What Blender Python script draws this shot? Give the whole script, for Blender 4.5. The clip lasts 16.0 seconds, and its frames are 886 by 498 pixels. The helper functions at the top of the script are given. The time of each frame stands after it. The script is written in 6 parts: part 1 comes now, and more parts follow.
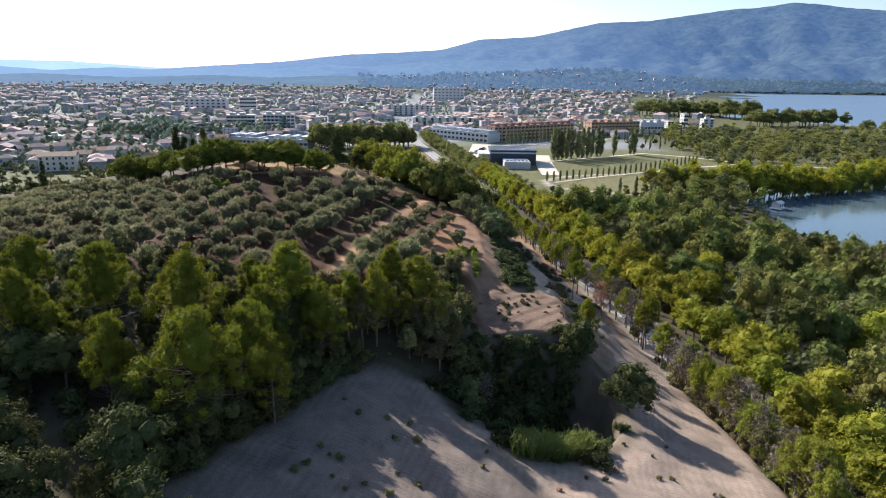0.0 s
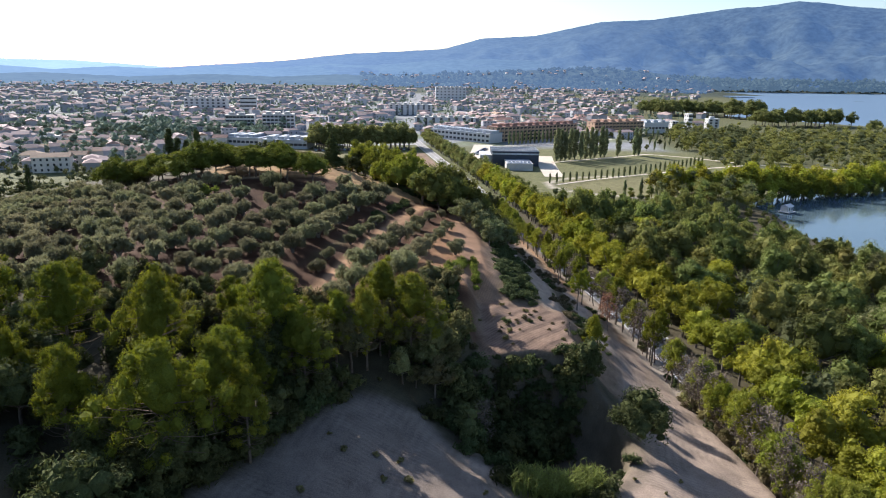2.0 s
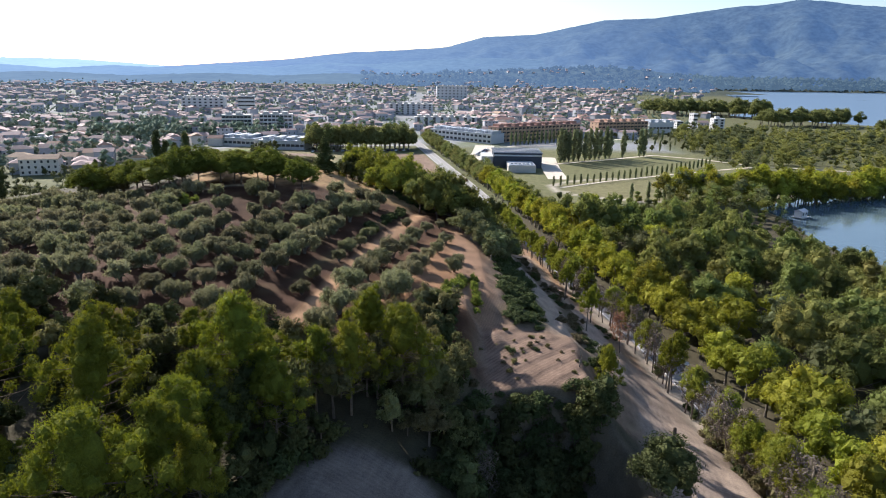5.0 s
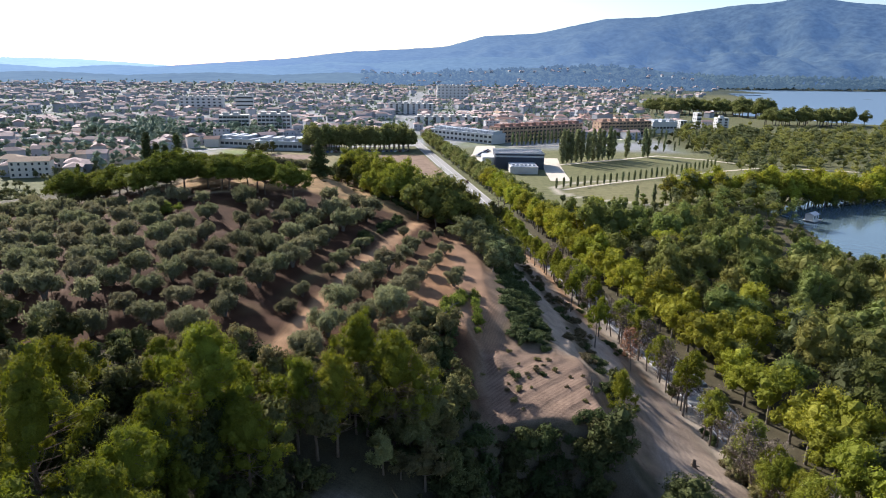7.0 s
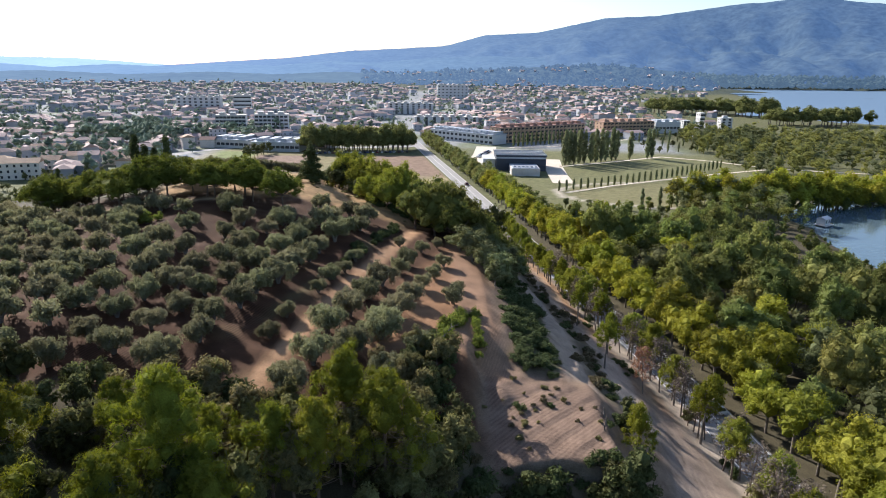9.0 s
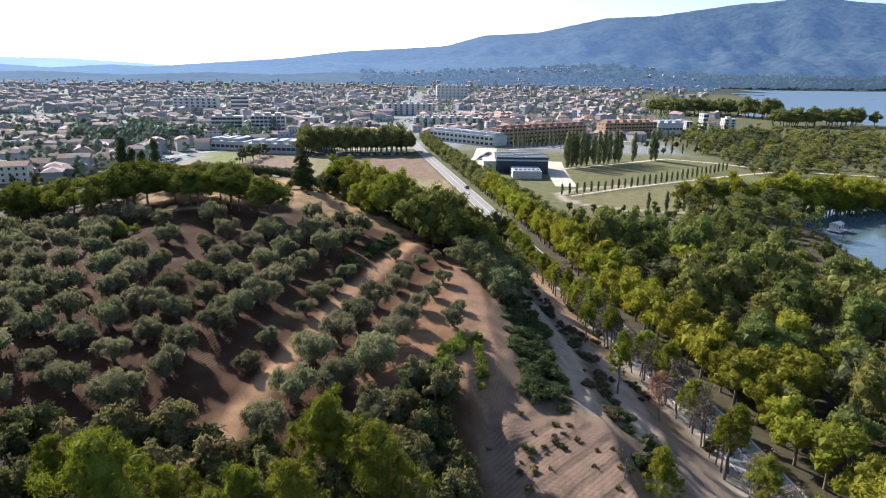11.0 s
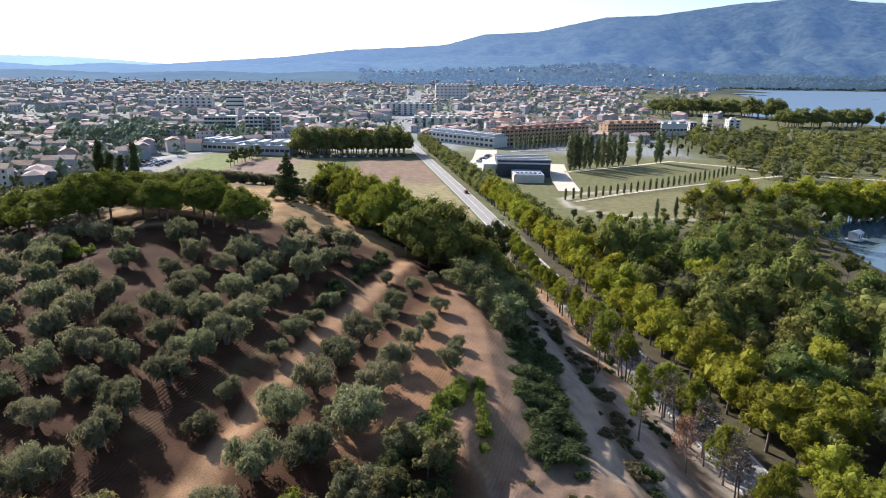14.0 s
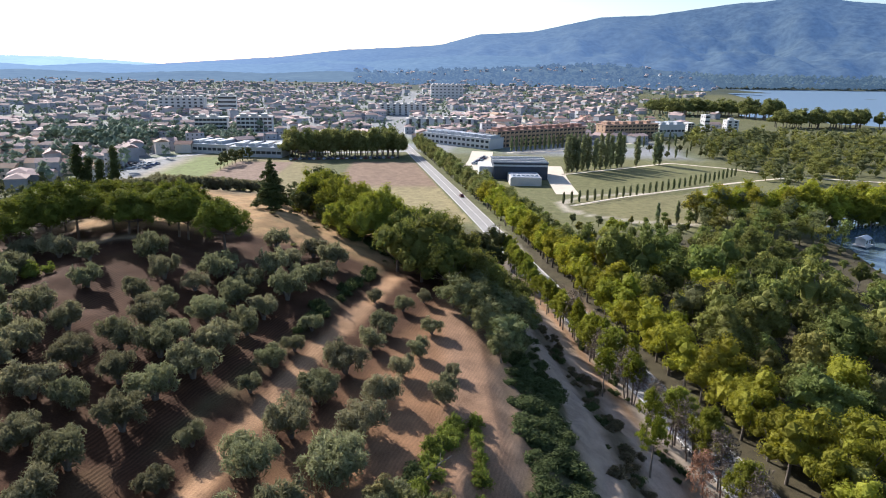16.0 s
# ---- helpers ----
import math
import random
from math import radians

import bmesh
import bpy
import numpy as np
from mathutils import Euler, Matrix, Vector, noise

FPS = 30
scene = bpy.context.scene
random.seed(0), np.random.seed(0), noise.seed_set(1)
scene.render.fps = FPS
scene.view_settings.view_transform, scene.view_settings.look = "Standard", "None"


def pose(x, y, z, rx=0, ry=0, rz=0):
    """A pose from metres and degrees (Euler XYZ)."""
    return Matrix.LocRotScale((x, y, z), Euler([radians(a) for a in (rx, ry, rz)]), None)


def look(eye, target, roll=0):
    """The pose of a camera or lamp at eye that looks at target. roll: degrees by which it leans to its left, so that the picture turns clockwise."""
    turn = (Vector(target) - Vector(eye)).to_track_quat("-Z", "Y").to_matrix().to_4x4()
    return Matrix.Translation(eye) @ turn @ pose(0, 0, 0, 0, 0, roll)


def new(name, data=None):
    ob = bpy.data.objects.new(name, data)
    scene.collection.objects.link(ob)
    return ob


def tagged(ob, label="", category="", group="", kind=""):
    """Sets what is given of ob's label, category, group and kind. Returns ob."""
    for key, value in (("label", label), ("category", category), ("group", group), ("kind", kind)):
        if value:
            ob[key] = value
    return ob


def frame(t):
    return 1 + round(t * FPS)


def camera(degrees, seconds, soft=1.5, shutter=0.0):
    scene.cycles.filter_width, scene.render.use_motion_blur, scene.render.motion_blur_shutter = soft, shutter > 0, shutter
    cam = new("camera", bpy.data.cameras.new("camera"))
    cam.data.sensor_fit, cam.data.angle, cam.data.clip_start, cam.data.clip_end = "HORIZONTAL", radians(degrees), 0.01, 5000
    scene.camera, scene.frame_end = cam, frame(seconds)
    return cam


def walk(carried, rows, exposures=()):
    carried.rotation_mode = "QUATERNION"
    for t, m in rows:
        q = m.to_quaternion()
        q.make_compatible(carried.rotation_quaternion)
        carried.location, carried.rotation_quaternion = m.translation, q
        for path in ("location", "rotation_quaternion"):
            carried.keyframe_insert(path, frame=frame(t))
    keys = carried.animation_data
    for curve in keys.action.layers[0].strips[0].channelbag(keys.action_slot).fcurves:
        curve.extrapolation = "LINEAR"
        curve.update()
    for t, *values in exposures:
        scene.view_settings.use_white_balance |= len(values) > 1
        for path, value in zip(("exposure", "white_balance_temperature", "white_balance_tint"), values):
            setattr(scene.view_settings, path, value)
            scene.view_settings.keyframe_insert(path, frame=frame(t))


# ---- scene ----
cam = camera(68.8, 16.0, soft=1.0)
PATH = [
    (0, (-2.63, 5.159, 62.633), (-2.581, 7.087, 62.102), 0.9),
    (0.5, (-2.278, 7.115, 62.734), (-2.232, 9.043, 62.203), 0.9),
    (1, (-1.979, 9.02, 62.85), (-1.935, 10.947, 62.318), 0.9),
    (1.5, (-1.744, 10.941, 62.967), (-1.701, 12.868, 62.434), 0.9),
    (2, (-1.543, 12.979, 63.042), (-1.501, 14.906, 62.508), 0.9),
    (2.5, (-1.404, 15.001, 63.084), (-1.363, 16.927, 62.549), 0.9),
    (3, (-1.242, 17.054, 63.101), (-1.201, 18.98, 62.564), 0.9),
    (3.5, (-1.024, 19.112, 63.152), (-0.984, 21.038, 62.615), 0.9),
    (4, (-0.853, 21.114, 63.21), (-0.814, 23.04, 62.672), 0.9),
    (4.2, (-0.808, 21.92, 63.229), (-0.77, 23.846, 62.691), 0.9),
    (6.3, (-0.253, 31.015, 63.365), (-0.215, 32.941, 62.828), 0.9),
    (6.5, (-0.196, 31.934, 63.369), (-0.161, 33.859, 62.829), 0.8),
    (7, (-0.053, 34.229, 63.375), (-0.018, 36.154, 62.835), 0.8),
    (7.5, (0.089, 36.507, 63.427), (0.125, 38.432, 62.887), 0.8),
    (8, (0.189, 38.827, 63.463), (0.224, 40.752, 62.921), 0.8),
    (8.5, (0.329, 41.205, 63.472), (0.364, 43.13, 62.931), 0.8),
    (9, (0.457, 43.602, 63.46), (0.491, 45.526, 62.918), 0.8),
    (9.2, (0.507, 44.576, 63.459), (0.546, 46.5, 62.915), 0.6),
    (11.3, (0.715, 55.014, 63.375), (0.75, 56.939, 62.834), 0.8),
    (11.5, (0.741, 55.996, 63.376), (0.777, 57.921, 62.834), 0.8),
    (12, (0.837, 58.458, 63.39), (0.874, 60.382, 62.848), 0.8),
    (12.5, (0.94, 60.914, 63.398), (0.977, 62.839, 62.856), 0.8),
    (13, (1.051, 63.382, 63.439), (1.088, 65.306, 62.896), 0.8),
    (13.5, (1.15, 65.773, 63.505), (1.188, 67.697, 62.961), 0.9),
    (14, (1.288, 68.116, 63.58), (1.326, 70.04, 63.036), 0.9),
    (14.5, (1.394, 70.461, 63.632), (1.431, 72.385, 63.088), 0.9),
    (15, (1.501, 72.757, 63.656), (1.539, 74.682, 63.112), 0.9),
    (15.5, (1.617, 74.947, 63.663), (1.655, 76.871, 63.119), 1.0),
    (16, (1.889, 77.231, 63.705), (1.94, 79.155, 63.161), 0.9),
]
walk(cam, [(t, look(eye, target, roll)) for t, eye, target, roll in PATH], [(0, 1.08, 5750, 13), (16, 1.08, 5750, 13)])

# ---------------------------------------------------------------- light
SUN_AZ = math.atan2(-0.62, 0.78)          # bearing of the sun, clockwise from +y
SUN_EL = radians(29)
world = bpy.data.worlds.new("sky")
scene.world = world
world.use_nodes = True
wn = world.node_tree
wbg = wn.nodes["Background"]
sky = wn.nodes.new("ShaderNodeTexSky")
sky.sky_type = "NISHITA"
sky.sun_disc = False
sky.sun_elevation = SUN_EL
sky.sun_rotation = SUN_AZ
sky.air_density, sky.dust_density, sky.ozone_density = 1.0, 1.2, 1.0
wn.links.new(sky.outputs[0], wbg.inputs[0])
wbg.inputs[1].default_value = 0.085
sun_data = bpy.data.lights.new("sun", "SUN")
sun_data.energy, sun_data.angle, sun_data.color = 5.0, radians(0.55), (1.0, 0.895, 0.75)
sun = new("sun", sun_data)
to_sun = Vector((math.sin(SUN_AZ) * math.cos(SUN_EL), math.cos(SUN_AZ) * math.cos(SUN_EL), math.sin(SUN_EL)))
sun.matrix_world = look(to_sun * 400, (0, 0, 0))


# ---------------------------------------------------------------- materials
def material(name, base, rough=0.9, noise_scale=1.0, spread=0.35, fine=None, bump=0.0, metal=0.0, spec=0.3, per_object=0.0, attr=None, translucent=0.0, hue=0.0, second=None, second_scale=0.2, island=0.0):
    """Base colour varied by noise at two scales, by object or island, with bump and, for leaves, light passing through."""
    m = bpy.data.materials.new(name)
    m.use_nodes = True
    nt = m.node_tree
    b = nt.nodes["Principled BSDF"]
    out = nt.nodes["Material Output"]
    N, L = nt.nodes.new, nt.links.new
    b.inputs["Roughness"].default_value = rough
    b.inputs["Metallic"].default_value = metal
    b.inputs["Specular IOR Level"].default_value = spec
    geo = N("ShaderNodeNewGeometry")
    if attr:
        a = N("ShaderNodeAttribute")
        a.attribute_name = attr
        col = a.outputs["Color"]
    else:
        rgb = N("ShaderNodeRGB")
        rgb.outputs[0].default_value = (*base, 1)
        col = rgb.outputs[0]
    if second:
        n0 = N("ShaderNodeTexNoise")
        n0.inputs["Scale"].default_value, n0.inputs["Detail"].default_value = second_scale, 4
        L(geo.outputs["Position"], n0.inputs["Vector"])
        r0 = N("ShaderNodeMapRange")
        r0.inputs[1].default_value, r0.inputs[2].default_value = 0.42, 0.62
        L(n0.outputs["Fac"], r0.inputs[0])
        mx = N("ShaderNodeMix")
        mx.data_type = "RGBA"
        L(r0.outputs[0], mx.inputs["Factor"])
        L(col, mx.inputs["A"])
        mx.inputs["B"].default_value = (*second, 1)
        col = mx.outputs["Result"]
    n1 = N("ShaderNodeTexNoise")
    n1.inputs["Scale"].default_value, n1.inputs["Detail"].default_value = noise_scale, 5
    L(geo.outputs["Position"], n1.inputs["Vector"])
    n2 = N("ShaderNodeTexNoise")
    n2.inputs["Scale"].default_value, n2.inputs["Detail"].default_value = fine or noise_scale * 9, 3
    L(geo.outputs["Position"], n2.inputs["Vector"])
    add = N("ShaderNodeMath")
    add.operation = "ADD"
    L(n1.outputs["Fac"], add.inputs[0])
    L(n2.outputs["Fac"], add.inputs[1])
    mr = N("ShaderNodeMapRange")
    mr.inputs[1].default_value, mr.inputs[2].default_value = 0.6, 1.4
    mr.inputs[3].default_value, mr.inputs[4].default_value = 1 - spread, 1 + spread
    L(add.outputs[0], mr.inputs[0])
    val = mr.outputs[0]
    hs = N("ShaderNodeHueSaturation")
    L(col, hs.inputs["Color"])
    if per_object or hue:
        oi = N("ShaderNodeObjectInfo")
        if per_object:
            r1 = N("ShaderNodeMapRange")
            r1.inputs[3].default_value, r1.inputs[4].default_value = 1 - per_object, 1 + per_object
            L(oi.outputs["Random"], r1.inputs[0])
            mu = N("ShaderNodeMath")
            mu.operation = "MULTIPLY"
            L(val, mu.inputs[0])
            L(r1.outputs[0], mu.inputs[1])
            val = mu.outputs[0]
        if hue:
            k = N("ShaderNodeMath")
            k.operation = "FRACT"
            k2 = N("ShaderNodeMath")
            k2.operation = "MULTIPLY"
            k2.inputs[1].default_value = 7.31
            L(oi.outputs["Random"], k2.inputs[0])
            L(k2.outputs[0], k.inputs[0])
            r2 = N("ShaderNodeMapRange")
            r2.inputs[3].default_value, r2.inputs[4].default_value = 0.5 - hue, 0.5 + hue
            L(k.outputs[0], r2.inputs[0])
            L(r2.outputs[0], hs.inputs["Hue"])
    if island:
        r3 = N("ShaderNodeMapRange")
        r3.inputs[3].default_value, r3.inputs[4].default_value = 1 - island, 1 + island
        L(geo.outputs["Random Per Island"], r3.inputs[0])
        mu = N("ShaderNodeMath")
        mu.operation = "MULTIPLY"
        L(val, mu.inputs[0])
        L(r3.outputs[0], mu.inputs[1])
        val = mu.outputs[0]
    L(val, hs.inputs["Value"])
    L(hs.outputs[0], b.inputs["Base Color"])
    if bump:
        bp = N("ShaderNodeBump")
        bp.inputs["Strength"].default_value, bp.inputs["Distance"].default_value = min(1.0, bump), 0.3
        L(add.outputs[0], bp.inputs["Height"])
        L(bp.outputs[0], b.inputs["Normal"])
    if translucent:
        tr = N("ShaderNodeBsdfTranslucent")
        warm = N("ShaderNodeHueSaturation")
        warm.inputs["Hue"].default_value, warm.inputs["Saturation"].default_value, warm.inputs["Value"].default_value = 0.497, 1.12, 1.45
        L(hs.outputs[0], warm.inputs["Color"])
        L(warm.outputs[0], tr.inputs["Color"])
        ms = N("ShaderNodeMixShader")
        ms.inputs[0].default_value = translucent
        L(b.outputs[0], ms.inputs[1])
        L(tr.outputs[0], ms.inputs[2])
        L(ms.outputs[0], out.inputs["Surface"])
    return m


M_GROUND = material("earth_and_turf", (0.3, 0.25, 0.18), 0.95, 0.35, 0.42, 6.0, 0.25, attr="soil", spec=0.1)


def add_furrows(m):
    """Plough furrows along the olive rows and wheel ruts on the sand, where the ground says so."""
    nt = m.node_tree
    N, L = nt.nodes.new, nt.links.new
    b = nt.nodes["Principled BSDF"]
    geo = N("ShaderNodeNewGeometry")
    att = N("ShaderNodeAttribute")
    att.attribute_name = "till"
    sep = N("ShaderNodeSeparateColor")
    L(att.outputs["Color"], sep.inputs[0])

    def mth(op, a, c, d=None):
        n = N("ShaderNodeMath")
        n.operation = op
        for k, v in enumerate((a, c, d)):
            if v is None:
                continue
            if isinstance(v, (int, float)):
                n.inputs[k].default_value = v
            else:
                L(v, n.inputs[k])
        return n.outputs[0]

    def bands(direction, step, noise_scale, wander):
        dot = N("ShaderNodeVectorMath")
        dot.operation = "DOT_PRODUCT"
        L(geo.outputs["Position"], dot.inputs[0])
        dot.inputs[1].default_value = (direction[0] * math.tau / step, direction[1] * math.tau / step, 0)
        no = N("ShaderNodeTexNoise")
        no.inputs["Scale"].default_value, no.inputs["Detail"].default_value = noise_scale, 3
        L(geo.outputs["Position"], no.inputs["Vector"])
        return mth("SINE", mth("MULTIPLY_ADD", no.outputs["Fac"], wander, dot.outputs["Value"]), 0), no.outputs["Fac"]
    f1, fade1 = bands((0.951, -0.309), 0.44, 0.08, 3.0)
    f1 = mth("MULTIPLY", f1, mth("MULTIPLY", mth("GREATER_THAN", fade1, 0.46), 0.6))
    f4, _ = bands((-0.73, 0.68), 0.62, 0.3, 3.0)
    f2, fade = bands((0.97, -0.24), 1.1, 0.16, 16.0)
    f3, fade3 = bands((0.35, 0.94), 0.7, 0.12, 22.0)
    ruts = mth("MULTIPLY", mth("ADD", mth("MULTIPLY", f2, mth("GREATER_THAN", fade, 0.5)), mth("MULTIPLY", f3, mth("LESS_THAN", fade3, 0.47))), sep.outputs[1])
    tex = mth("ADD", mth("MULTIPLY", f1, sep.outputs[0]), mth("ADD", mth("MULTIPLY", ruts, 0.17), mth("MULTIPLY", mth("MULTIPLY", f4, fade), mth("MULTIPLY", sep.outputs[2], 0.55))))
    hs = next(n for n in nt.nodes if n.type == "HUE_SAT")
    old = hs.inputs["Value"].links[0].from_socket
    L(mth("MULTIPLY", old, mth("MULTIPLY_ADD", tex, 0.4, 1.0)), hs.inputs["Value"])
    bp = nt.nodes["Bump"]
    oldh = bp.inputs["Height"].links[0].from_socket
    L(mth("MULTIPLY_ADD", tex, 0.35, oldh), bp.inputs["Height"])


add_furrows(M_GROUND)
M_ASPHALT = material("asphalt", (0.27, 0.26, 0.25), 0.9, 0.2, 0.15, 3.0, 0.1)
M_LINE = material("road_paint", (0.72, 0.70, 0.66), 0.7, 1.0, 0.12)
M_PAVE = material("pale_gravel", (0.55, 0.48, 0.38), 0.95, 0.3, 0.15, 3.0, 0.1)
M_BARK = material("bark", (0.16, 0.12, 0.09), 0.95, 2.0, 0.4, 14.0, 0.6, spec=0.1)
M_TWIG = material("brown_grey_twigs", (0.15, 0.12, 0.10), 0.95, 2.0, 0.35, 14.0, 0.3, spec=0.05)
M_GREYBARK = material("grey_bark", (0.17, 0.145, 0.12), 0.95, 2.0, 0.35, 14.0, 0.5, spec=0.1)
M_OLIVE = material("olive_leaves", (0.186, 0.180, 0.098), 0.85, 0.9, 0.4, 7.0, 0.6, per_object=0.25, hue=0.02, translucent=0.3, spec=0.06)
M_PINE = material("pine_needles", (0.150, 0.160, 0.022), 0.85, 0.7, 0.35, 7.0, 0.6, per_object=0.2, hue=0.012, translucent=0.32, spec=0.06)
M_LOWPINE = material("bright_pine_needles", (0.200, 0.215, 0.038), 0.85, 0.7, 0.4, 6.0, 0.6, per_object=0.15, hue=0.01, translucent=0.36, spec=0.06)
M_STONEPINE = material("stone_pine_needles", (0.125, 0.138, 0.026), 0.85, 0.7, 0.4, 6.0, 0.6, per_object=0.15, hue=0.01, translucent=0.3, spec=0.06)
M_DARKPINE = material("dark_conifer_needles", (0.068, 0.082, 0.030), 0.85, 0.7, 0.4, 5.0, 0.9, per_object=0.2, translucent=0.2, spec=0.06)
M_OAK = material("oak_leaves", (0.075, 0.082, 0.030), 0.85, 0.5, 0.45, 5.0, 0.6, per_object=0.35, hue=0.02, translucent=0.16, spec=0.06)
M_LEAF = material("wood_leaves", (0.142, 0.156, 0.046), 0.85, 0.14, 0.4, 4.0, 0.6, per_object=0.42, hue=0.022, translucent=0.3, spec=0.06)
M_SCRUB = material("olive_brown_scrub", (0.160, 0.150, 0.062), 0.85, 0.5, 0.5, 5.0, 0.6, per_object=0.35, hue=0.03, translucent=0.28, spec=0.06)
M_DRYSCRUB = material("dry_scrub", (0.105, 0.088, 0.050), 0.9, 0.5, 0.5, 5.0, 0.6, per_object=0.35, translucent=0.3, spec=0.05)
M_BROW = material("broad_oak_leaves", (0.140, 0.145, 0.038), 0.85, 0.4, 0.4, 4.0, 0.6, per_object=0.25, hue=0.015, translucent=0.32, spec=0.06)
M_LEAF_BROWN = material("olive_brown_leaves", (0.165, 0.158, 0.046), 0.85, 0.14, 0.45, 4.0, 0.6, per_object=0.35, hue=0.02, translucent=0.32, spec=0.06)
M_LEAF_GREY = material("grey_green_leaves", (0.150, 0.158, 0.070), 0.85, 0.14, 0.45, 4.0, 0.6, per_object=0.35, hue=0.02, translucent=0.3, spec=0.06)
M_PLANE = material("plane_tree_leaves", (0.235, 0.238, 0.034), 0.85, 0.4, 0.35, 4.0, 0.6, per_object=0.28, hue=0.018, translucent=0.36, spec=0.06)
M_ROWPLANE = material("dull_plane_leaves", (0.168, 0.176, 0.062), 0.85, 0.4, 0.4, 4.0, 0.6, per_object=0.2, hue=0.015, translucent=0.3, spec=0.06)
M_POPLAR = material("poplar_leaves", (0.180, 0.195, 0.100), 0.85, 0.4, 0.35, 4.0, per_object=0.2, hue=0.015, translucent=0.35, spec=0.06)
M_SHRUB = material("shrub_leaves", (0.080, 0.088, 0.034), 0.85, 0.6, 0.45, 6.0, 0.6, per_object=0.4, hue=0.03, translucent=0.25, spec=0.06)
M_BRIGHT = material("bright_leaves", (0.150, 0.175, 0.038), 0.85, 0.6, 0.35, 5.0, per_object=0.2, translucent=0.35, spec=0.06)
M_REED = material("reed_leaves", (0.19, 0.215, 0.06), 0.85, 0.6, 0.35, 5.0, per_object=0.2, translucent=0.45, spec=0.06)
M_DRY = material("dry_twigs", (0.135, 0.108, 0.078), 0.9, 0.8, 0.35, 5.0, per_object=0.2, translucent=0.15)
M_RUST = material("rusty_needles", (0.24, 0.13, 0.08), 0.9, 0.8, 0.35, 5.0, translucent=0.25)
# paler and bluer than near leaves: distance haze mixed into the colour
M_FARWOOD = material("hazed_town_trees", (0.175, 0.215, 0.150), 0.85, 0.05, 0.35, 0.6, island=0.35, translucent=0.25, spec=0.06)
M_RENDER = material("pale_render", (0.62, 0.55, 0.48), 0.9, 0.1, 0.12, 1.2, per_object=0.22, hue=0.02)
# walls and roofs greyed towards each other, haze put into their base colour
M_TOWNWALL = material("hazed_town_walls", (0.35, 0.352, 0.372), 0.9, 0.02, 0.15, 0.3, island=0.22)
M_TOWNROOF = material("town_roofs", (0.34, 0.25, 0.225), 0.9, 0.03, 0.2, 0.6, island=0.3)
M_TILE = material("clay_roof_tiles", (0.33, 0.215, 0.155), 0.9, 0.3, 0.25, 2.5, per_object=0.3, hue=0.02)
M_BRICK = material("ochre_brick", (0.44, 0.3, 0.2), 0.9, 0.2, 0.15, 2.0)
M_CONCRETE = material("concrete", (0.50, 0.47, 0.43), 0.85, 0.2, 0.15, 2.0)
M_WHITE = material("white_paint", (0.54, 0.53, 0.52), 0.7, 0.2, 0.06, 2.0)
M_NAVY = material("dark_blue_cladding", (0.030, 0.040, 0.060), 0.5, 0.3, 0.15, 2.0, spec=0.4)
M_SHEET = material("pale_metal_roof", (0.40, 0.42, 0.45), 0.45, 0.3, 0.1, 2.0, metal=0.3)
M_GLASS = material("window_glass", (0.035, 0.042, 0.050), 0.12, 0.5, 0.2, spec=0.6)
M_TYRE = material("tyre_rubber", (0.02, 0.02, 0.02), 0.9)


# ---------------------------------------------------------------- mesh helpers
class Geo:
    """Vertices and faces gathered piece by piece, with a material slot for each face."""

    def __init__(self):
        self.v, self.f, self.m, self.n = [], [], [], 0

    def add(self, vs, fs, slot=0):
        self.v.extend([tuple(p) for p in vs])
        self.f.extend([tuple(int(i) + self.n for i in q) for q in fs])
        self.m.extend([slot] * len(fs))
        self.n += len(vs)

    def mesh(self, name, *mats, smooth=False):
        me = bpy.data.meshes.new(name)
        me.from_pydata(self.v, [], self.f)
        for mm in mats:
            me.materials.append(mm)
        if len(mats) > 1:
            me.polygons.foreach_set("material_index", self.m)
        if smooth:
            me.polygons.foreach_set("use_smooth", [True] * len(me.polygons))
        me.update()
        return me


def part(name, geo, mats, parent, label="", smooth=False):
    me = geo if isinstance(geo, bpy.types.Mesh) else geo.mesh(name, *(mats if isinstance(mats, (list, tuple)) else (mats,)), smooth=smooth)
    ob = new(name, me)
    ob.parent = parent
    return tagged(ob, label)


def box(g, x0, x1, y0, y1, z0, z1, slot=0, m=None):
    vs = [Vector(p) for p in ((x0, y0, z0), (x1, y0, z0), (x1, y1, z0), (x0, y1, z0), (x0, y0, z1), (x1, y0, z1), (x1, y1, z1), (x0, y1, z1))]
    if m is not None:
        vs = [m @ p for p in vs]
    g.add(vs, ((0, 3, 2, 1), (4, 5, 6, 7), (0, 1, 5, 4), (1, 2, 6, 5), (2, 3, 7, 6), (3, 0, 4, 7)), slot)


def tube(g, pts, radii, n=6, slot=0):
    """A tapered limb along points."""
    rings = []
    pts = [Vector(p) for p in pts]
    for i, (p, r) in enumerate(zip(pts, radii)):
        d = (pts[min(i + 1, len(pts) - 1)] - pts[max(i - 1, 0)]).normalized()
        a = d.cross(Vector((0.31, 0.95, 0.05))).normalized()
        c = d.cross(a)
        rings.append([p + (a * math.cos(k * math.tau / n) + c * math.sin(k * math.tau / n)) * r for k in range(n)])
    fs = []
    for i in range(len(pts) - 1):
        for k in range(n):
            fs.append((i * n + k, i * n + (k + 1) % n, (i + 1) * n + (k + 1) % n, (i + 1) * n + k))
    fs.append(tuple(range((len(pts) - 1) * n, len(pts) * n)))
    g.add([q for ring in rings for q in ring], fs, slot)


